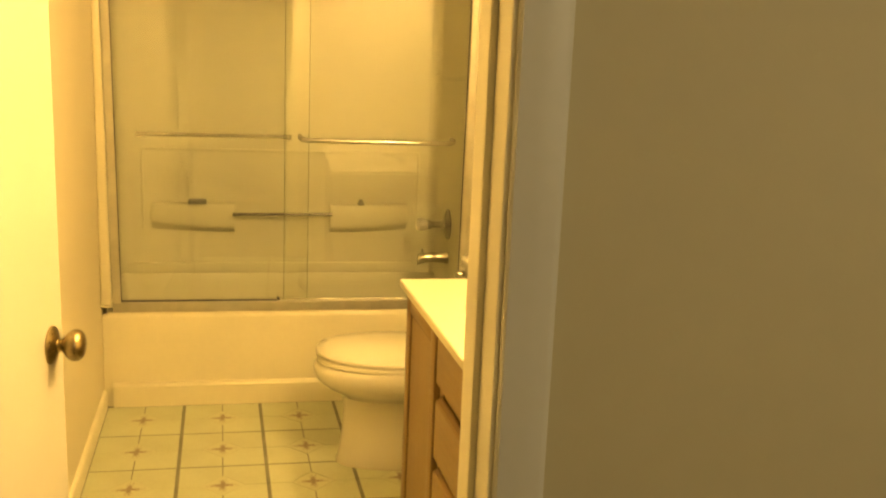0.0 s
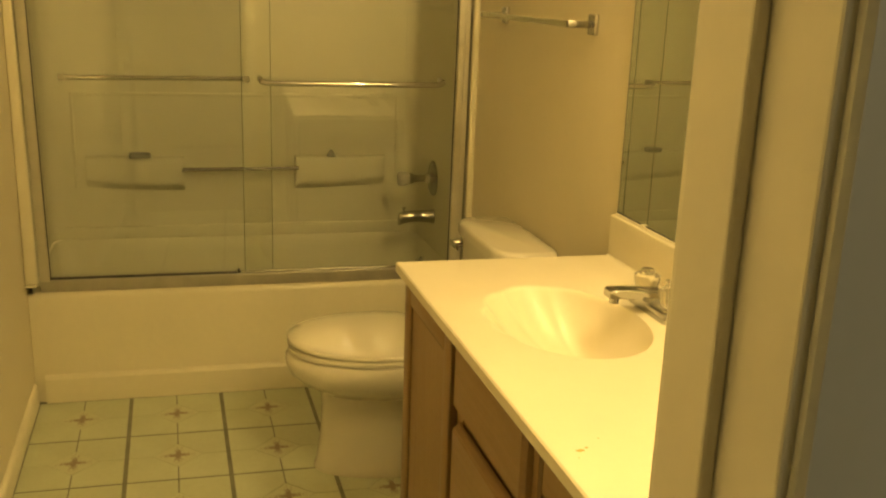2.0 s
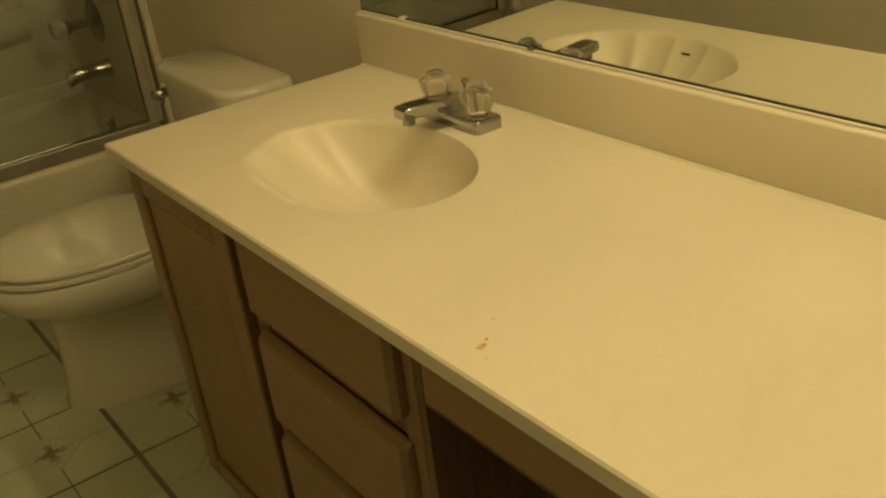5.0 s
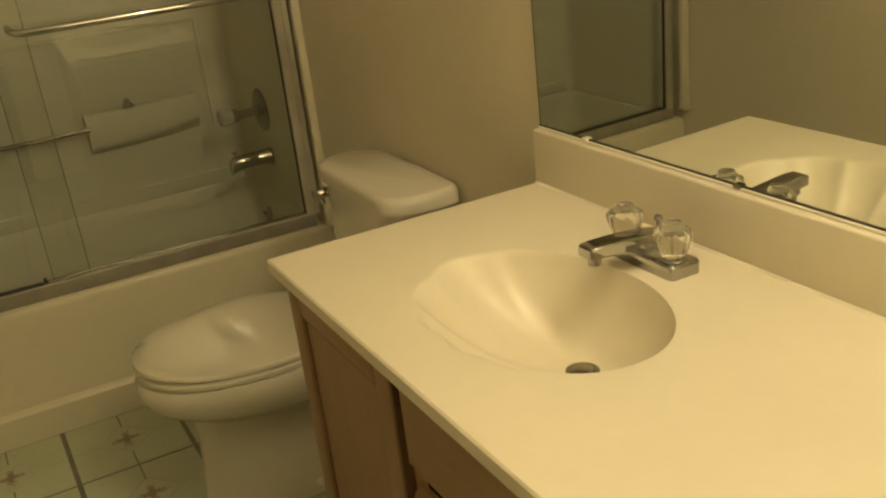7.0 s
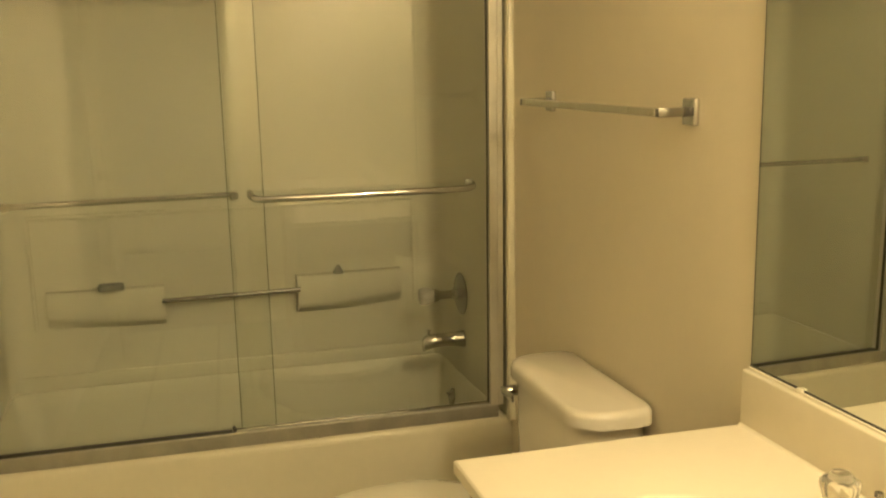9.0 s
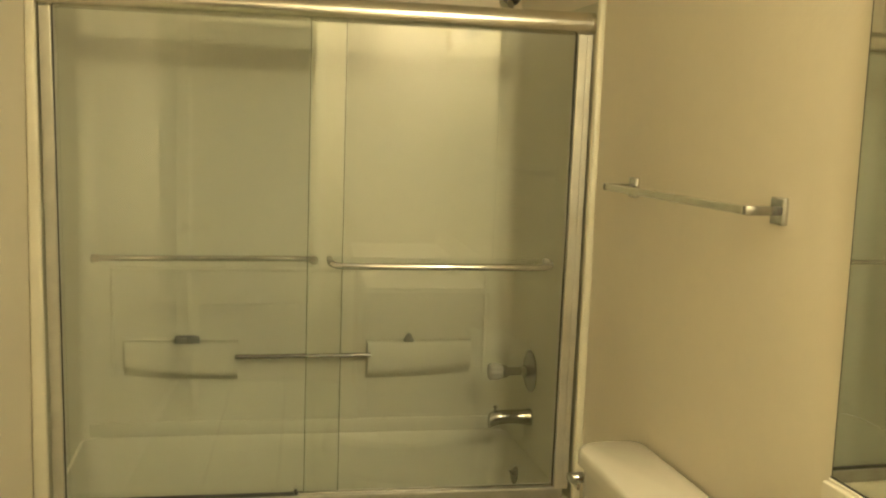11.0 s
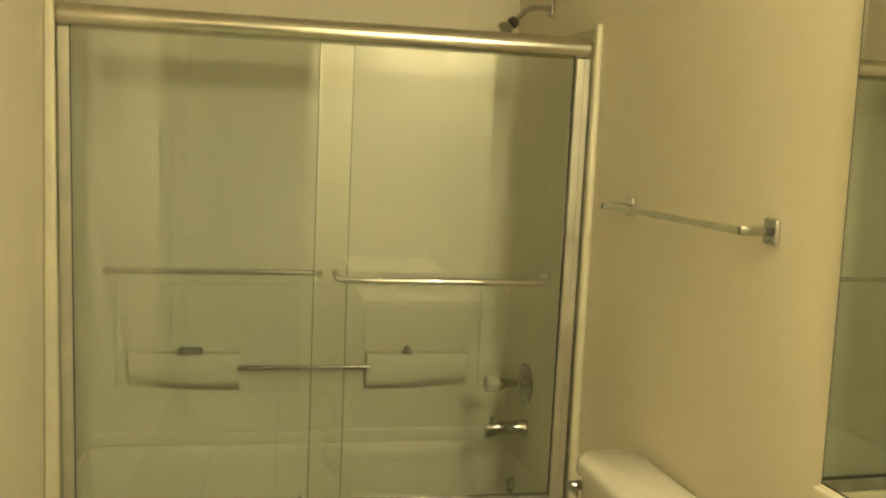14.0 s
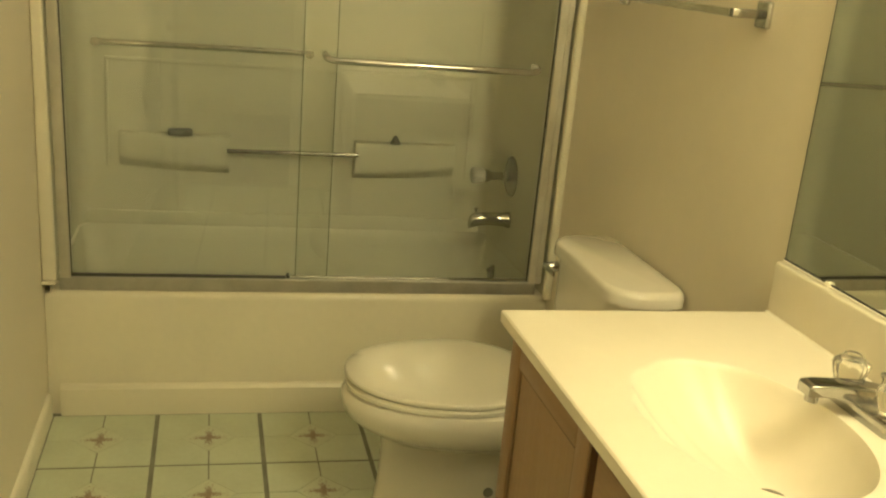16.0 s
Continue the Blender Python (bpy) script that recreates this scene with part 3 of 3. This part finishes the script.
def toilet():
    t = thing("toilet", "white two-piece toilet with its lid closed", "toilet")

    def egg(x0, x1, half, z, n=44, y=TC):
        """An egg-shaped ring, its long nose towards x0."""
        mid = x0 + (x1 - x0) * 0.60
        out = []
        for k in range(n):
            a = k * math.tau / n
            c, s = math.cos(a), math.sin(a)
            x = mid + (x1 - mid) * c if c > 0 else mid + (mid - x0) * c
            sy = math.copysign(abs(s) ** 0.92, s)
            out.append((x, y + half * sy, z))
        return out

    rings = [egg(0.853, 1.33, 0.118, 0.0), egg(0.853, 1.33, 0.118, 0.010), egg(0.860, 1.33, 0.111, 0.026), egg(0.872, 1.32, 0.103, 0.12), egg(0.876, 1.31, 0.106, 0.21),
             egg(0.872, 1.31, 0.116, 0.250), egg(0.845, 1.31, 0.146, 0.272), egg(0.805, 1.31, 0.178, 0.296), egg(0.778, 1.31, 0.194, 0.322), egg(0.768, 1.31, 0.199, 0.350), egg(0.769, 1.31, 0.199, 0.368), egg(0.777, 1.305, 0.194, 0.381), egg(0.80, 1.28, 0.176, 0.388)]
    part("bowl", loft(bmesh.new(), rings), M_CHINA, t, "", True)

    def tilted(bm, hump=0.0):
        """The seat and lid rise a little towards the tub; the lid is slightly domed."""
        for v in bm.verts:
            d = v.co.y - TC
            v.co.z += 0.030 * d - hump * d * d
        return bm

    part("seat", tilted(loft(bmesh.new(), [egg(0.780, 1.250, 0.186, 0.390), egg(0.775, 1.253, 0.190, 0.394), egg(0.775, 1.253, 0.190, 0.403), egg(0.782, 1.250, 0.184, 0.407)])), M_SEAT, t, "glossy white seat", True)
    inner = [(0.779 + (1.10 - 0.779) * k, 1.249 - (1.249 - 1.10) * k, 0.187 * (1 - k)) for k in (0.10, 0.25, 0.40, 0.55, 0.70, 0.85, 0.97)]
    rings = [egg(0.783, 1.250, 0.181, 0.4125), egg(0.777, 1.253, 0.186, 0.4145), egg(0.774, 1.255, 0.189, 0.419), egg(0.775, 1.253, 0.189, 0.425), egg(0.779, 1.249, 0.186, 0.4285)]
    rings += [egg(x0, x1, half, 0.4300) for x0, x1, half in inner]
    part("lid", tilted(loft(bmesh.new(), rings), 0.17), M_SEAT, t, "glossy white closed lid", True)
    for y in (TC - 0.075, TC + 0.075):
        part("seat_hinge", block(bmesh.new(), 1.235, 1.265, y - 0.018, y + 0.018, 0.388, 0.424, 0.007, 3), M_SEAT, t, "", True)
        part("bolt_cap", lathe(bmesh.new(), [(0, 0.017), (0.010, 0.017), (0.017, 0.012), (0.020, 0.003)], (1.12, TC + (y - TC) * 1.42, 0.020), (0, 0, 1), 16), M_SEAT, t, "", True)
    # raised dark discs; the shade inside a bolt hole is painted on
    for side in (-1, 1):
        part("bolt_hole_disc", lathe(bmesh.new(), [(0, 0.013), (0.002, 0.013), (0.003, 0.010), (0.0032, 0.001)], (1.135, TC + side * 0.1075, 0.135), (0, side, 0), 18), M_SOAP, t, "dark disc painted for the shaded bolt hole", True)
    part("tank_base", block(bmesh.new(), 1.25, 1.42, TC - 0.14, TC + 0.08, 0.28, 0.400, 0.02, 3), M_CHINA, t, "", True)
    bm = bmesh.new()
    rings = []
    for z, x0, half in ((0.401, 1.334, 0.180), (0.42, 1.330, 0.190), (0.52, 1.324, 0.200), (0.705, 1.322, 0.206)):
        rings.append([(x, y, z) for x, y in rounded(x0, 1.480, TK - half, TK + half, (0.07, 0.03, 0.03, 0.07))])
    loft(bm, rings)
    part("tank", bm, M_CHINA, t, "", True)
    bm = bmesh.new()
    prism(bm, rounded(1.308, 1.486, TK - 0.236, TK + 0.220, (0.08, 0.035, 0.035, 0.08)), 0.7055, 0.742, 0.017)
    part("tank_lid", bm, M_CHINA, t, "", True)
    lever = part("flush_lever", block(bmesh.new(), 1.286, 1.294, TK + 0.090, TK + 0.165, 0.664, 0.682, 0.003), M_CHROME, t, "chrome flush lever", True)
    part("lever_boss", lathe(bmesh.new(), [(0, 0.014), (0.012, 0.013), (0.028, 0.010)], (1.320, TK + 0.150, 0.673), (-1, 0, 0), 16), M_CHROME, lever, "", True)
    return t


toilet()


# ---- vanity ----
FX = 0.969          # face of the cabinet doors and drawers


def panel_front(name, y0, y1, z0, z1, parent, mat, label):
    """A door or drawer front: frame with a shallow routed groove and rounded edges."""
    front = part(name, block(bmesh.new(), FX, FX + 0.018, y0, y1, z0, z1, 0.005, 3), mat, parent, label, True)
    return front


def cabinet():
    c = thing("vanity_cabinet", "pickled oak vanity cabinet, one door, drawers, knee space beside", "cabinet")
    far, z1 = -1.238, TOP - 0.0225
    bx, knee = FX + 0.019, -2.048
    boxed("end_panel", M_OAK, bx, W - 0.001, far - 0.016, far, 0.10, z1, 0.001, c)
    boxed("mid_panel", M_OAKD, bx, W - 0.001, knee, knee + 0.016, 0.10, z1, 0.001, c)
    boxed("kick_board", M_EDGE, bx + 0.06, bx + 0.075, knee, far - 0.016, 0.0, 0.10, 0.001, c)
    boxed("kick_side", M_OAK, bx + 0.06, W - 0.001, far - 0.0158, far, 0.0, 0.0995, 0.001, c)
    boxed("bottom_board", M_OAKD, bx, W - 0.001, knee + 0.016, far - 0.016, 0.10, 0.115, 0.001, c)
    boxed("face_frame", M_OAK, bx, bx + 0.018, -1.290, far - 0.0165, 0.1155, z1, 0.001, c)
    boxed("face_frame", M_OAK, bx, bx + 0.018, -1.655, -1.603, 0.1155, z1, 0.001, c)
    boxed("face_frame", M_OAK, bx, bx + 0.018, knee + 0.0165, -2.000, 0.1155, z1, 0.001, c)
    boxed("face_frame", M_OAKH, bx, bx + 0.018, -2.000, -1.655, z1 - 0.04, z1, 0.0005, c)
    boxed("face_frame", M_OAKH, bx, bx + 0.018, -1.603, -1.290, z1 - 0.04, z1, 0.0005, c)
    # rails added behind the drawer gaps, the gap's shade painted in dark oak
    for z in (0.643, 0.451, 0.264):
        boxed("drawer_gap_rail", M_EDGE, bx + 0.002, bx + 0.020, -2.000, -1.655, z - 0.018, z + 0.018, 0.0005, c)
    # the door, with a raised frame round a flat panel
    y0, y1, z0, zt = -1.614, -1.246, 0.125, 0.792
    d = part("door", block(bmesh.new(), FX + 0.006, FX + 0.018, y0 + 0.045, y1 - 0.045, z0 + 0.045, zt - 0.045, 0.001, 1), M_OAK, c, "pickled oak framed cabinet door")
    for a, b, e, f, m in ((y0, y0 + 0.047, z0, zt, M_OAK), (y1 - 0.047, y1, z0, zt, M_OAK), (y0 + 0.0475, y1 - 0.0475, z0, z0 + 0.047, M_OAKH), (y0 + 0.0475, y1 - 0.0475, zt - 0.047, zt, M_OAKH)):
        part("door_frame_piece", block(bmesh.new(), FX, FX + 0.0185, a, b, e, f, 0.004, 2), m, d, "", True)
    for a, b, e, f in ((y0 - 0.003, y0 + 0.0005, z0, zt), (y1 - 0.0005, y1 + 0.003, z0, zt), (y0, y1, zt + 0.0002, zt + 0.0035)):
        part("door_edge", block(bmesh.new(), FX + 0.0025, FX + 0.0188, a, b, e, f, 0.0012, 1), M_EDGE, d)
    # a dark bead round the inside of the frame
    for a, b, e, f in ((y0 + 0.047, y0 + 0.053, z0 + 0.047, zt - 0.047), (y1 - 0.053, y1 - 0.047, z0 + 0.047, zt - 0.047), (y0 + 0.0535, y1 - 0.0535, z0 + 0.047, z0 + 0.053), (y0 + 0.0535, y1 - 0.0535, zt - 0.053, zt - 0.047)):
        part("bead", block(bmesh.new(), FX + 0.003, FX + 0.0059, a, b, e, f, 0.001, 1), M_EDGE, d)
    for z0, zt in ((0.662, 0.792), (0.466, 0.624), (0.277, 0.436), (0.125, 0.252)):
        bm = bmesh.new()
        # the front tapers to a lip at its lower edge, which is the finger pull
        y0, y1 = -2.012, -1.640
        sec = [(0.0185, z0 + 0.010), (0.008, z0 + 0.006), (0.003, z0), (0.0, z0 + 0.003), (0.0, zt - 0.012), (0.003, zt - 0.006), (0.012, zt - 0.001), (0.0185, zt)]
        rings = []
        for k, (y, ins) in enumerate(((y0, 0.008), (y0 + 0.008, 0.0), (y1 - 0.008, 0.0), (y1, 0.008))):
            rings.append([(FX + min(0.0185, s + (ins if s < 0.016 else 0)), y, z) for s, z in sec])
        loft(bm, rings)
        part("drawer_front", bm, M_OAKH, c)
    return c


cabinet()
# the fascia and second cabinet at the door end
apron = thing("knee_fascia", "pickled oak fascia over the vanity knee space", "fascia")
boxed("fascia_board", M_OAKH, FX + 0.019, FX + 0.037, -2.600, -2.0485, 0.702, TOP - 0.0225, 0.0015, apron)
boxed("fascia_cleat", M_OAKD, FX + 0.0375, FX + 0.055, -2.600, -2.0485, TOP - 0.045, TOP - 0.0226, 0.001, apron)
boxed("fascia_edge", M_EDGE, FX + 0.0188, FX + 0.0372, -2.600, -2.0485, 0.6985, 0.7015, 0.0008, apron)
end = thing("end_cabinet", "narrow pickled oak cabinet at the end of the vanity", "cabinet")
boxed("cabinet_body", M_OAK, FX + 0.019, W - 0.001, NEAR + 0.001, -2.6005, 0.0, TOP - 0.0225, 0.0015, end)


def worktop():
    w = thing("vanity_worktop", "cream cultured marble vanity top with a moulded shell basin", "worktop")
    x0, x1, y0, y1 = 0.952, W - 0.0015, NEAR + 0.0005, WT_Y
    cx, cy, rx, ry = 1.190, -1.642, 0.146, 0.205
    angles = sorted({k * math.tau / 144 for k in range(144)} | {math.atan2(y - cy, x - cx) % math.tau for x in (x0, x1) for y in (y0, y1)})

    def hit(a):
        c, s = math.cos(a), math.sin(a)
        ks = [((x1 if c > 0 else x0) - cx) / c if abs(c) > 1e-9 else 1e9, ((y1 if s > 0 else y0) - cy) / s if abs(s) > 1e-9 else 1e9]
        k = min(ks)
        return cx + c * k, cy + s * k

    def lobes(a):
        """Scallops, strongest on the side away from the tap."""
        front = max(0.0, math.cos(a - radians(155)) * 0.9 + 0.35)
        return front * abs(math.cos(a * 5.5 + 0.35)) ** 0.7

    def base(a):
        c, s = math.cos(a), math.sin(a)
        r = 1 / math.sqrt((c / rx) ** 2 + (s / ry) ** 2)
        return r * (1 + 0.055 * (lobes(a) - 0.25))

    steps = (1.05, 1.015, 0.995, 0.98, 0.955, 0.92, 0.87, 0.80, 0.72, 0.62, 0.50, 0.38, 0.26, 0.13)
    deep = 0.128

    def drop(k, a):
        """Depth of the basin: steep under the tap, gentle on the side away from it."""
        soft = 0.5 + 0.5 * math.cos(a - radians(140))
        if k >= 1:
            return 0.0012 * (1.05 - k) / 0.05
        return 0.0012 + deep * (1 - k ** 2.3) ** (0.58 + 0.42 * soft)

    dx = 0.070           # the deepest point lies nearer the tap
    rings = [[(*hit(a), TOP - 0.022) for a in angles], [(*hit(a), TOP - 0.003) for a in angles]]
    def inset(a, d):
        x, y = hit(a)
        return (min(max(x, x0 + d), x1 - d), min(max(y, y0 + d), y1 - d))
    rings.append([(*inset(a, 0.003), TOP) for a in angles])
    for k in steps:
        ring = []
        for a in angles:
            r = base(a) * k
            wave = 1 + 0.045 * (lobes(a) - 0.5) * max(0.0, min(1.0, (k - 0.35) * 3, (1.0 - k) * 4))
            sh = dx * (1 - min(1, k))
            ring.append((cx + sh + math.cos(a) * r * wave, cy + math.sin(a) * r * wave, TOP - drop(k, a)))
        rings.append(ring)
    bm = bmesh.new()
    loft(bm, rings, cap="end")
    part("marble_top", bm, M_MARBLE, w, "", True)
    part("caulk_bead", loft(bmesh.new(), [[(W - 0.0221, y, TOP + 0.0002), (W - 0.0255, y, TOP + 0.0003), (W - 0.0221, y, TOP + 0.0040)] for y in (WT_Y - 0.002, NEAR + 0.002)]), M_TRIM, w)
    part("backsplash", block(bmesh.new(), W - 0.0215, W - 0.0015, NEAR + 0.0005, WT_Y, TOP + 0.0003, TOP + 0.100, 0.004, 3), M_MARBLE, w, "", True)
    drain = part("drain_flange", lathe(bmesh.new(), [(0, 0.024), (0.002, 0.024), (0.0025, 0.019), (0.001, 0.017)], (cx + dx * 0.87, cy, TOP - 0.1285), (0, 0, 1), 24), M_STEEL, w, "dull metal drain", True)
    part("stopper", lathe(bmesh.new(), [(0, 0.016), (0.003, 0.016), (0.005, 0.013), (0.0052, 0.001)], (cx + dx * 0.87, cy, TOP - 0.1275), (0, 0, 1), 20), M_STEEL, drain, "", True)
    # solid black plate, no opening; the hole's inner shade is its colour
    slot = block(bmesh.new(), -0.003, 0.003, -0.014, 0.014, -0.0045, 0.0045, 0.002, 2)
    ob = part("overflow_slot_plate", slot, M_BLACK, w, "black plate painted for the dark overflow slot in the basin wall")
    k, a = 0.91, radians(187)
    def spot(k):
        rr = base(a) * k * (1 + 0.035 * (lobes(a) - 0.35))
        return cx + dx * (1 - k) + math.cos(a) * rr, cy + math.sin(a) * rr, TOP - drop(k, a)
    (ax, ay, az), (bx, by, bz) = spot(k), spot(k - 0.06)
    ob.location = (ax - LEAN * ay - 0.0022, ay, az - 0.0004)
    ob.rotation_euler = (0, math.atan2(ax - bx, bz - az) - math.pi, 0)
    return w


worktop()
rnd = random.Random(3)
for n, (px, py, r, q) in enumerate(((0.995, -2.156, 0.0045, 0.0075), (1.006, -2.150, 0.003, 0.003), (0.984, -2.176, 0.0016, 0.0016), (1.035, -2.125, 0.0018, 0.0018))):
    bm = bmesh.new()
    ring = [(px + q * rnd.uniform(0.6, 1.1) * math.cos(k * math.tau / 12) + 0.3 * r * math.sin(k * math.tau / 12), py + r * rnd.uniform(0.6, 1.1) * math.sin(k * math.tau / 12), TOP + 0.0004) for k in range(12)]
    bm.faces.new([bm.verts.new(p) for p in ring])
    tagged(part("scorch_mark", bm, M_STAIN), "small orange scorch stain on the cream vanity top", "stain", "scorch marks on the vanity top")


def faucet():
    f = thing("sink_faucet", "chrome centerset sink faucet with two clear acrylic knobs", "faucet")
    cx, cy, z = 1.384, -1.630, TOP + 0.0003
    bm = bmesh.new()
    prism(bm, rounded(cx - 0.026, cx + 0.026, cy - 0.077, cy + 0.077, 0.008), z, z + 0.020, 0.005)
    part("base_plate", bm, M_TAP, f, "", True)
    rings = []
    for x, zc, hy, hz in ((cx + 0.022, 0.026, 0.018, 0.016), (cx - 0.004, 0.030, 0.021, 0.018), (cx - 0.030, 0.036, 0.020, 0.014), (cx - 0.058, 0.042, 0.018, 0.010), (cx - 0.088, 0.044, 0.017, 0.0095), (cx - 0.106, 0.044, 0.016, 0.009), (cx - 0.110, 0.043, 0.014, 0.007)):
        rings.append([(x, cy + dy, z + zc + dz) for dy, dz in rounded(-hy, hy, -hz, hz, min(hy, hz) * 0.35)])
    part("spout", loft(bmesh.new(), rings), M_TAP, f, "", True)
    part("aerator", lathe(bmesh.new(), [(0, 0.0095), (0.014, 0.0095), (0.015, 0.007)], (cx - 0.094, cy, z + 0.037), (0, 0, -1), 18), M_TAP, f, "", True)
    for y in (cy - 0.051, cy + 0.051):
        k = part("knob", fluted(bmesh.new(), (cx, y, z), (0, 0, 1), 0.026, 0.064, 0.0265, 10, 60, KNOB), M_ACRYL, f, "clear fluted acrylic knob", True)
        part("knob_collar", lathe(bmesh.new(), [(0.019, 0.019), (0.022, 0.018), (0.0255, 0.012)], (cx, y, z), (0, 0, 1), 20), M_TAP, k, "", True)
        part("knob_cap", lathe(bmesh.new(), [(0.0645, 0.0165), (0.0705, 0.0150), (0.0735, 0.0125), (0.0725, 0.009), (0.072, 0.001)], (cx, y, z), (0, 0, 1), 20), M_ACRYL, k, "", True)
    rod = part("lift_rod", tube(bmesh.new(), [(cx + 0.018, cy, z + 0.045), (cx + 0.018, cy, z + 0.058)], 0.0028, 10), M_TAP, f)
    part("lift_knob", lathe(bmesh.new(), [(0, 0.003), (0.003, 0.006), (0.008, 0.006), (0.010, 0.003)], (cx + 0.018, cy, z + 0.056), (0, 0, 1), 14), M_TAP, rod, "", True)


faucet()


# ---- mirror, bars and lamp on the right wall ----
def mirror():
    m = thing("wall_mirror", "large frameless wall mirror over the vanity", "mirror")
    boxed("mirror_glass", M_MIRROR, W - 0.006, W - 0.0005, NEAR + 0.02, -1.226, TOP + 0.107, 1.93, 0.0, m)
    boxed("mirror_edge", M_BLACK, W - 0.0055, W - 0.0005, -1.2258, -1.2225, TOP + 0.107, 1.93, 0.0, m)
    boxed("bottom_channel", M_TRIM, W - 0.011, W - 0.0005, NEAR + 0.02, -1.2225, TOP + 0.1005, TOP + 0.1040, 0.0008, m)
    boxed("bottom_gasket", M_BLACK, W - 0.0075, W - 0.0005, NEAR + 0.02, -1.2225, TOP + 0.1042, TOP + 0.1068, 0.0, m)
    for y, mat in ((-1.360, M_TRIM), (-1.70, M_STEEL), (-2.3, M_STEEL)):
        part("mirror_clip", block(bmesh.new(), W - 0.0125, W - 0.0065, y - 0.007, y + 0.007, TOP + 0.101, TOP + 0.109, 0.002), mat, m, "", True)


mirror()


def towel_bar():
    t = thing("wall_towel_bar", "chrome towel bar with square posts on the wall above the toilet", "towel bar")
    z, xo = 1.354, W - 0.066
    for y in (-1.003, -0.318):
        wx = W + (WT - W) * (y + 1.15) / 1.18
        post = part("post_plate", block(bmesh.new(), wx - 0.012, wx - 0.0005, y - 0.024, y + 0.024, z - 0.026, z + 0.026, 0.005, 3), M_CHROME, t, "square chrome wall plate", True)
        part("post_arm", block(bmesh.new(), xo - 0.0075, wx - 0.0125, y - 0.0075, y + 0.0075, z - 0.0085, z + 0.0085, 0.002, 2), M_STEEL, post, "", True)
    part("bar", block(bmesh.new(), xo - 0.007, xo + 0.007, -0.9952, -0.3258, z - 0.008, z + 0.008, 0.0015, 1), M_ALU, t)


towel_bar()


def vanity_light():
    v = thing("vanity_light", "chrome wall lamp with four lit globe bulbs over the mirror", "wall lamp")
    boxed("lamp_plate", M_CHROME, W - 0.030, W - 0.001, -2.58, -1.96, 2.045, 2.155, 0.006, v)
    for x, y, z in LAMPS:
        part("socket", lathe(bmesh.new(), [(0, 0.026), (0.02, 0.026), (0.045, 0.018), (0.075, 0.016)], (W - 0.031, y, z), (-1, 0, 0), 20), M_CHROME, v, "", True)
        bulb = part("bulb", lathe(bmesh.new(), [(-0.026, 0.010), (-0.02, 0.015), (-0.010, 0.021), (0, 0.023), (0.010, 0.021), (0.019, 0.014), (0.023, 0.004)], (x, y, z), (-1, 0, 0), 24), M_BULB, v, "lit globe bulb", True)
        bulb.visible_shadow = False


vanity_light()


# ---- floor tiles ----
def tiles():
    P, G = 0.3048, 0.0045
    x0, y0 = 0.300 - P, -0.318
    h, d = P / 2, 0.074
    meshes = {}

    def poly(name, pts, mat, z=0.0):
        bm = bmesh.new()
        low = [bm.verts.new((x - LEAN * y, y, -0.0012)) for x, y in pts]
        high = [bm.verts.new((x - LEAN * y, y, z)) for x, y in pts]
        bm.faces.new(high)
        for i in range(len(pts)):
            j = (i + 1) % len(pts)
            bm.faces.new((low[i], low[j], high[j], high[i]))
        bmesh.ops.recalc_face_normals(bm, faces=bm.faces)
        me = bpy.data.meshes.new(name)
        bm.to_mesh(me)
        bm.free()
        me.materials.append(mat)
        return me

    gx, gy, tx, ty, cut = 0.0066, 0.0042, 0.0020, 0.0011, 0.0016
    a = d + cut * 1.4
    for sx in (-1, 1):
        for sy in (-1, 1):
            pts = [(sx * tx, sy * (a - tx)), (sx * tx, sy * (h - gy)), (sx * (h - gx), sy * (h - gy)), (sx * (h - gx), sy * ty), (sx * (a - ty), sy * ty)]
            meshes[(sx, sy)] = poly("tile_quarter", pts, M_TILE)
    lozenge = poly("tile_medallion", [(d, 0), (0, d), (-d, 0), (0, -d)], M_MEDAL)

    def clipped(pts, lo, hi):
        """The outline cut off at x = lo and x = hi."""
        for side, at in ((1, lo), (-1, hi)):
            out = []
            for p, q in zip(pts, pts[1:] + pts[:1]):
                ip, iq = (p[0] - at) * side >= 0, (q[0] - at) * side >= 0
                if ip:
                    out.append(p)
                if ip != iq:
                    k = (at - p[0]) / (q[0] - p[0])
                    out.append((at, p[1] + (q[1] - p[1]) * k))
            pts = out
        return pts

    for i in range(6):
        for j in range(-9, 2):
            cx, cy = x0 + (i + 0.5) * P, y0 + (j + 0.5) * P
            if cy - h < NEAR - 0.02:
                continue
            if cy - h > -0.02:
                continue
            for key, me in meshes.items():
                if cy + key[1] * h / 2 > 0.0 + 0.10:
                    continue
                if cx + key[0] * h / 2 > W - 0.05:
                    continue
                ob = new("tile", me)
                ob.parent, ob.location = floor, (cx - LEAN * cy, cy, 0)
            if cy < 0.08 and cx < W - d:
                ob = new("tile", lozenge)
                ob.parent, ob.location = floor, (cx - LEAN * cy, cy, 0)


tiles()
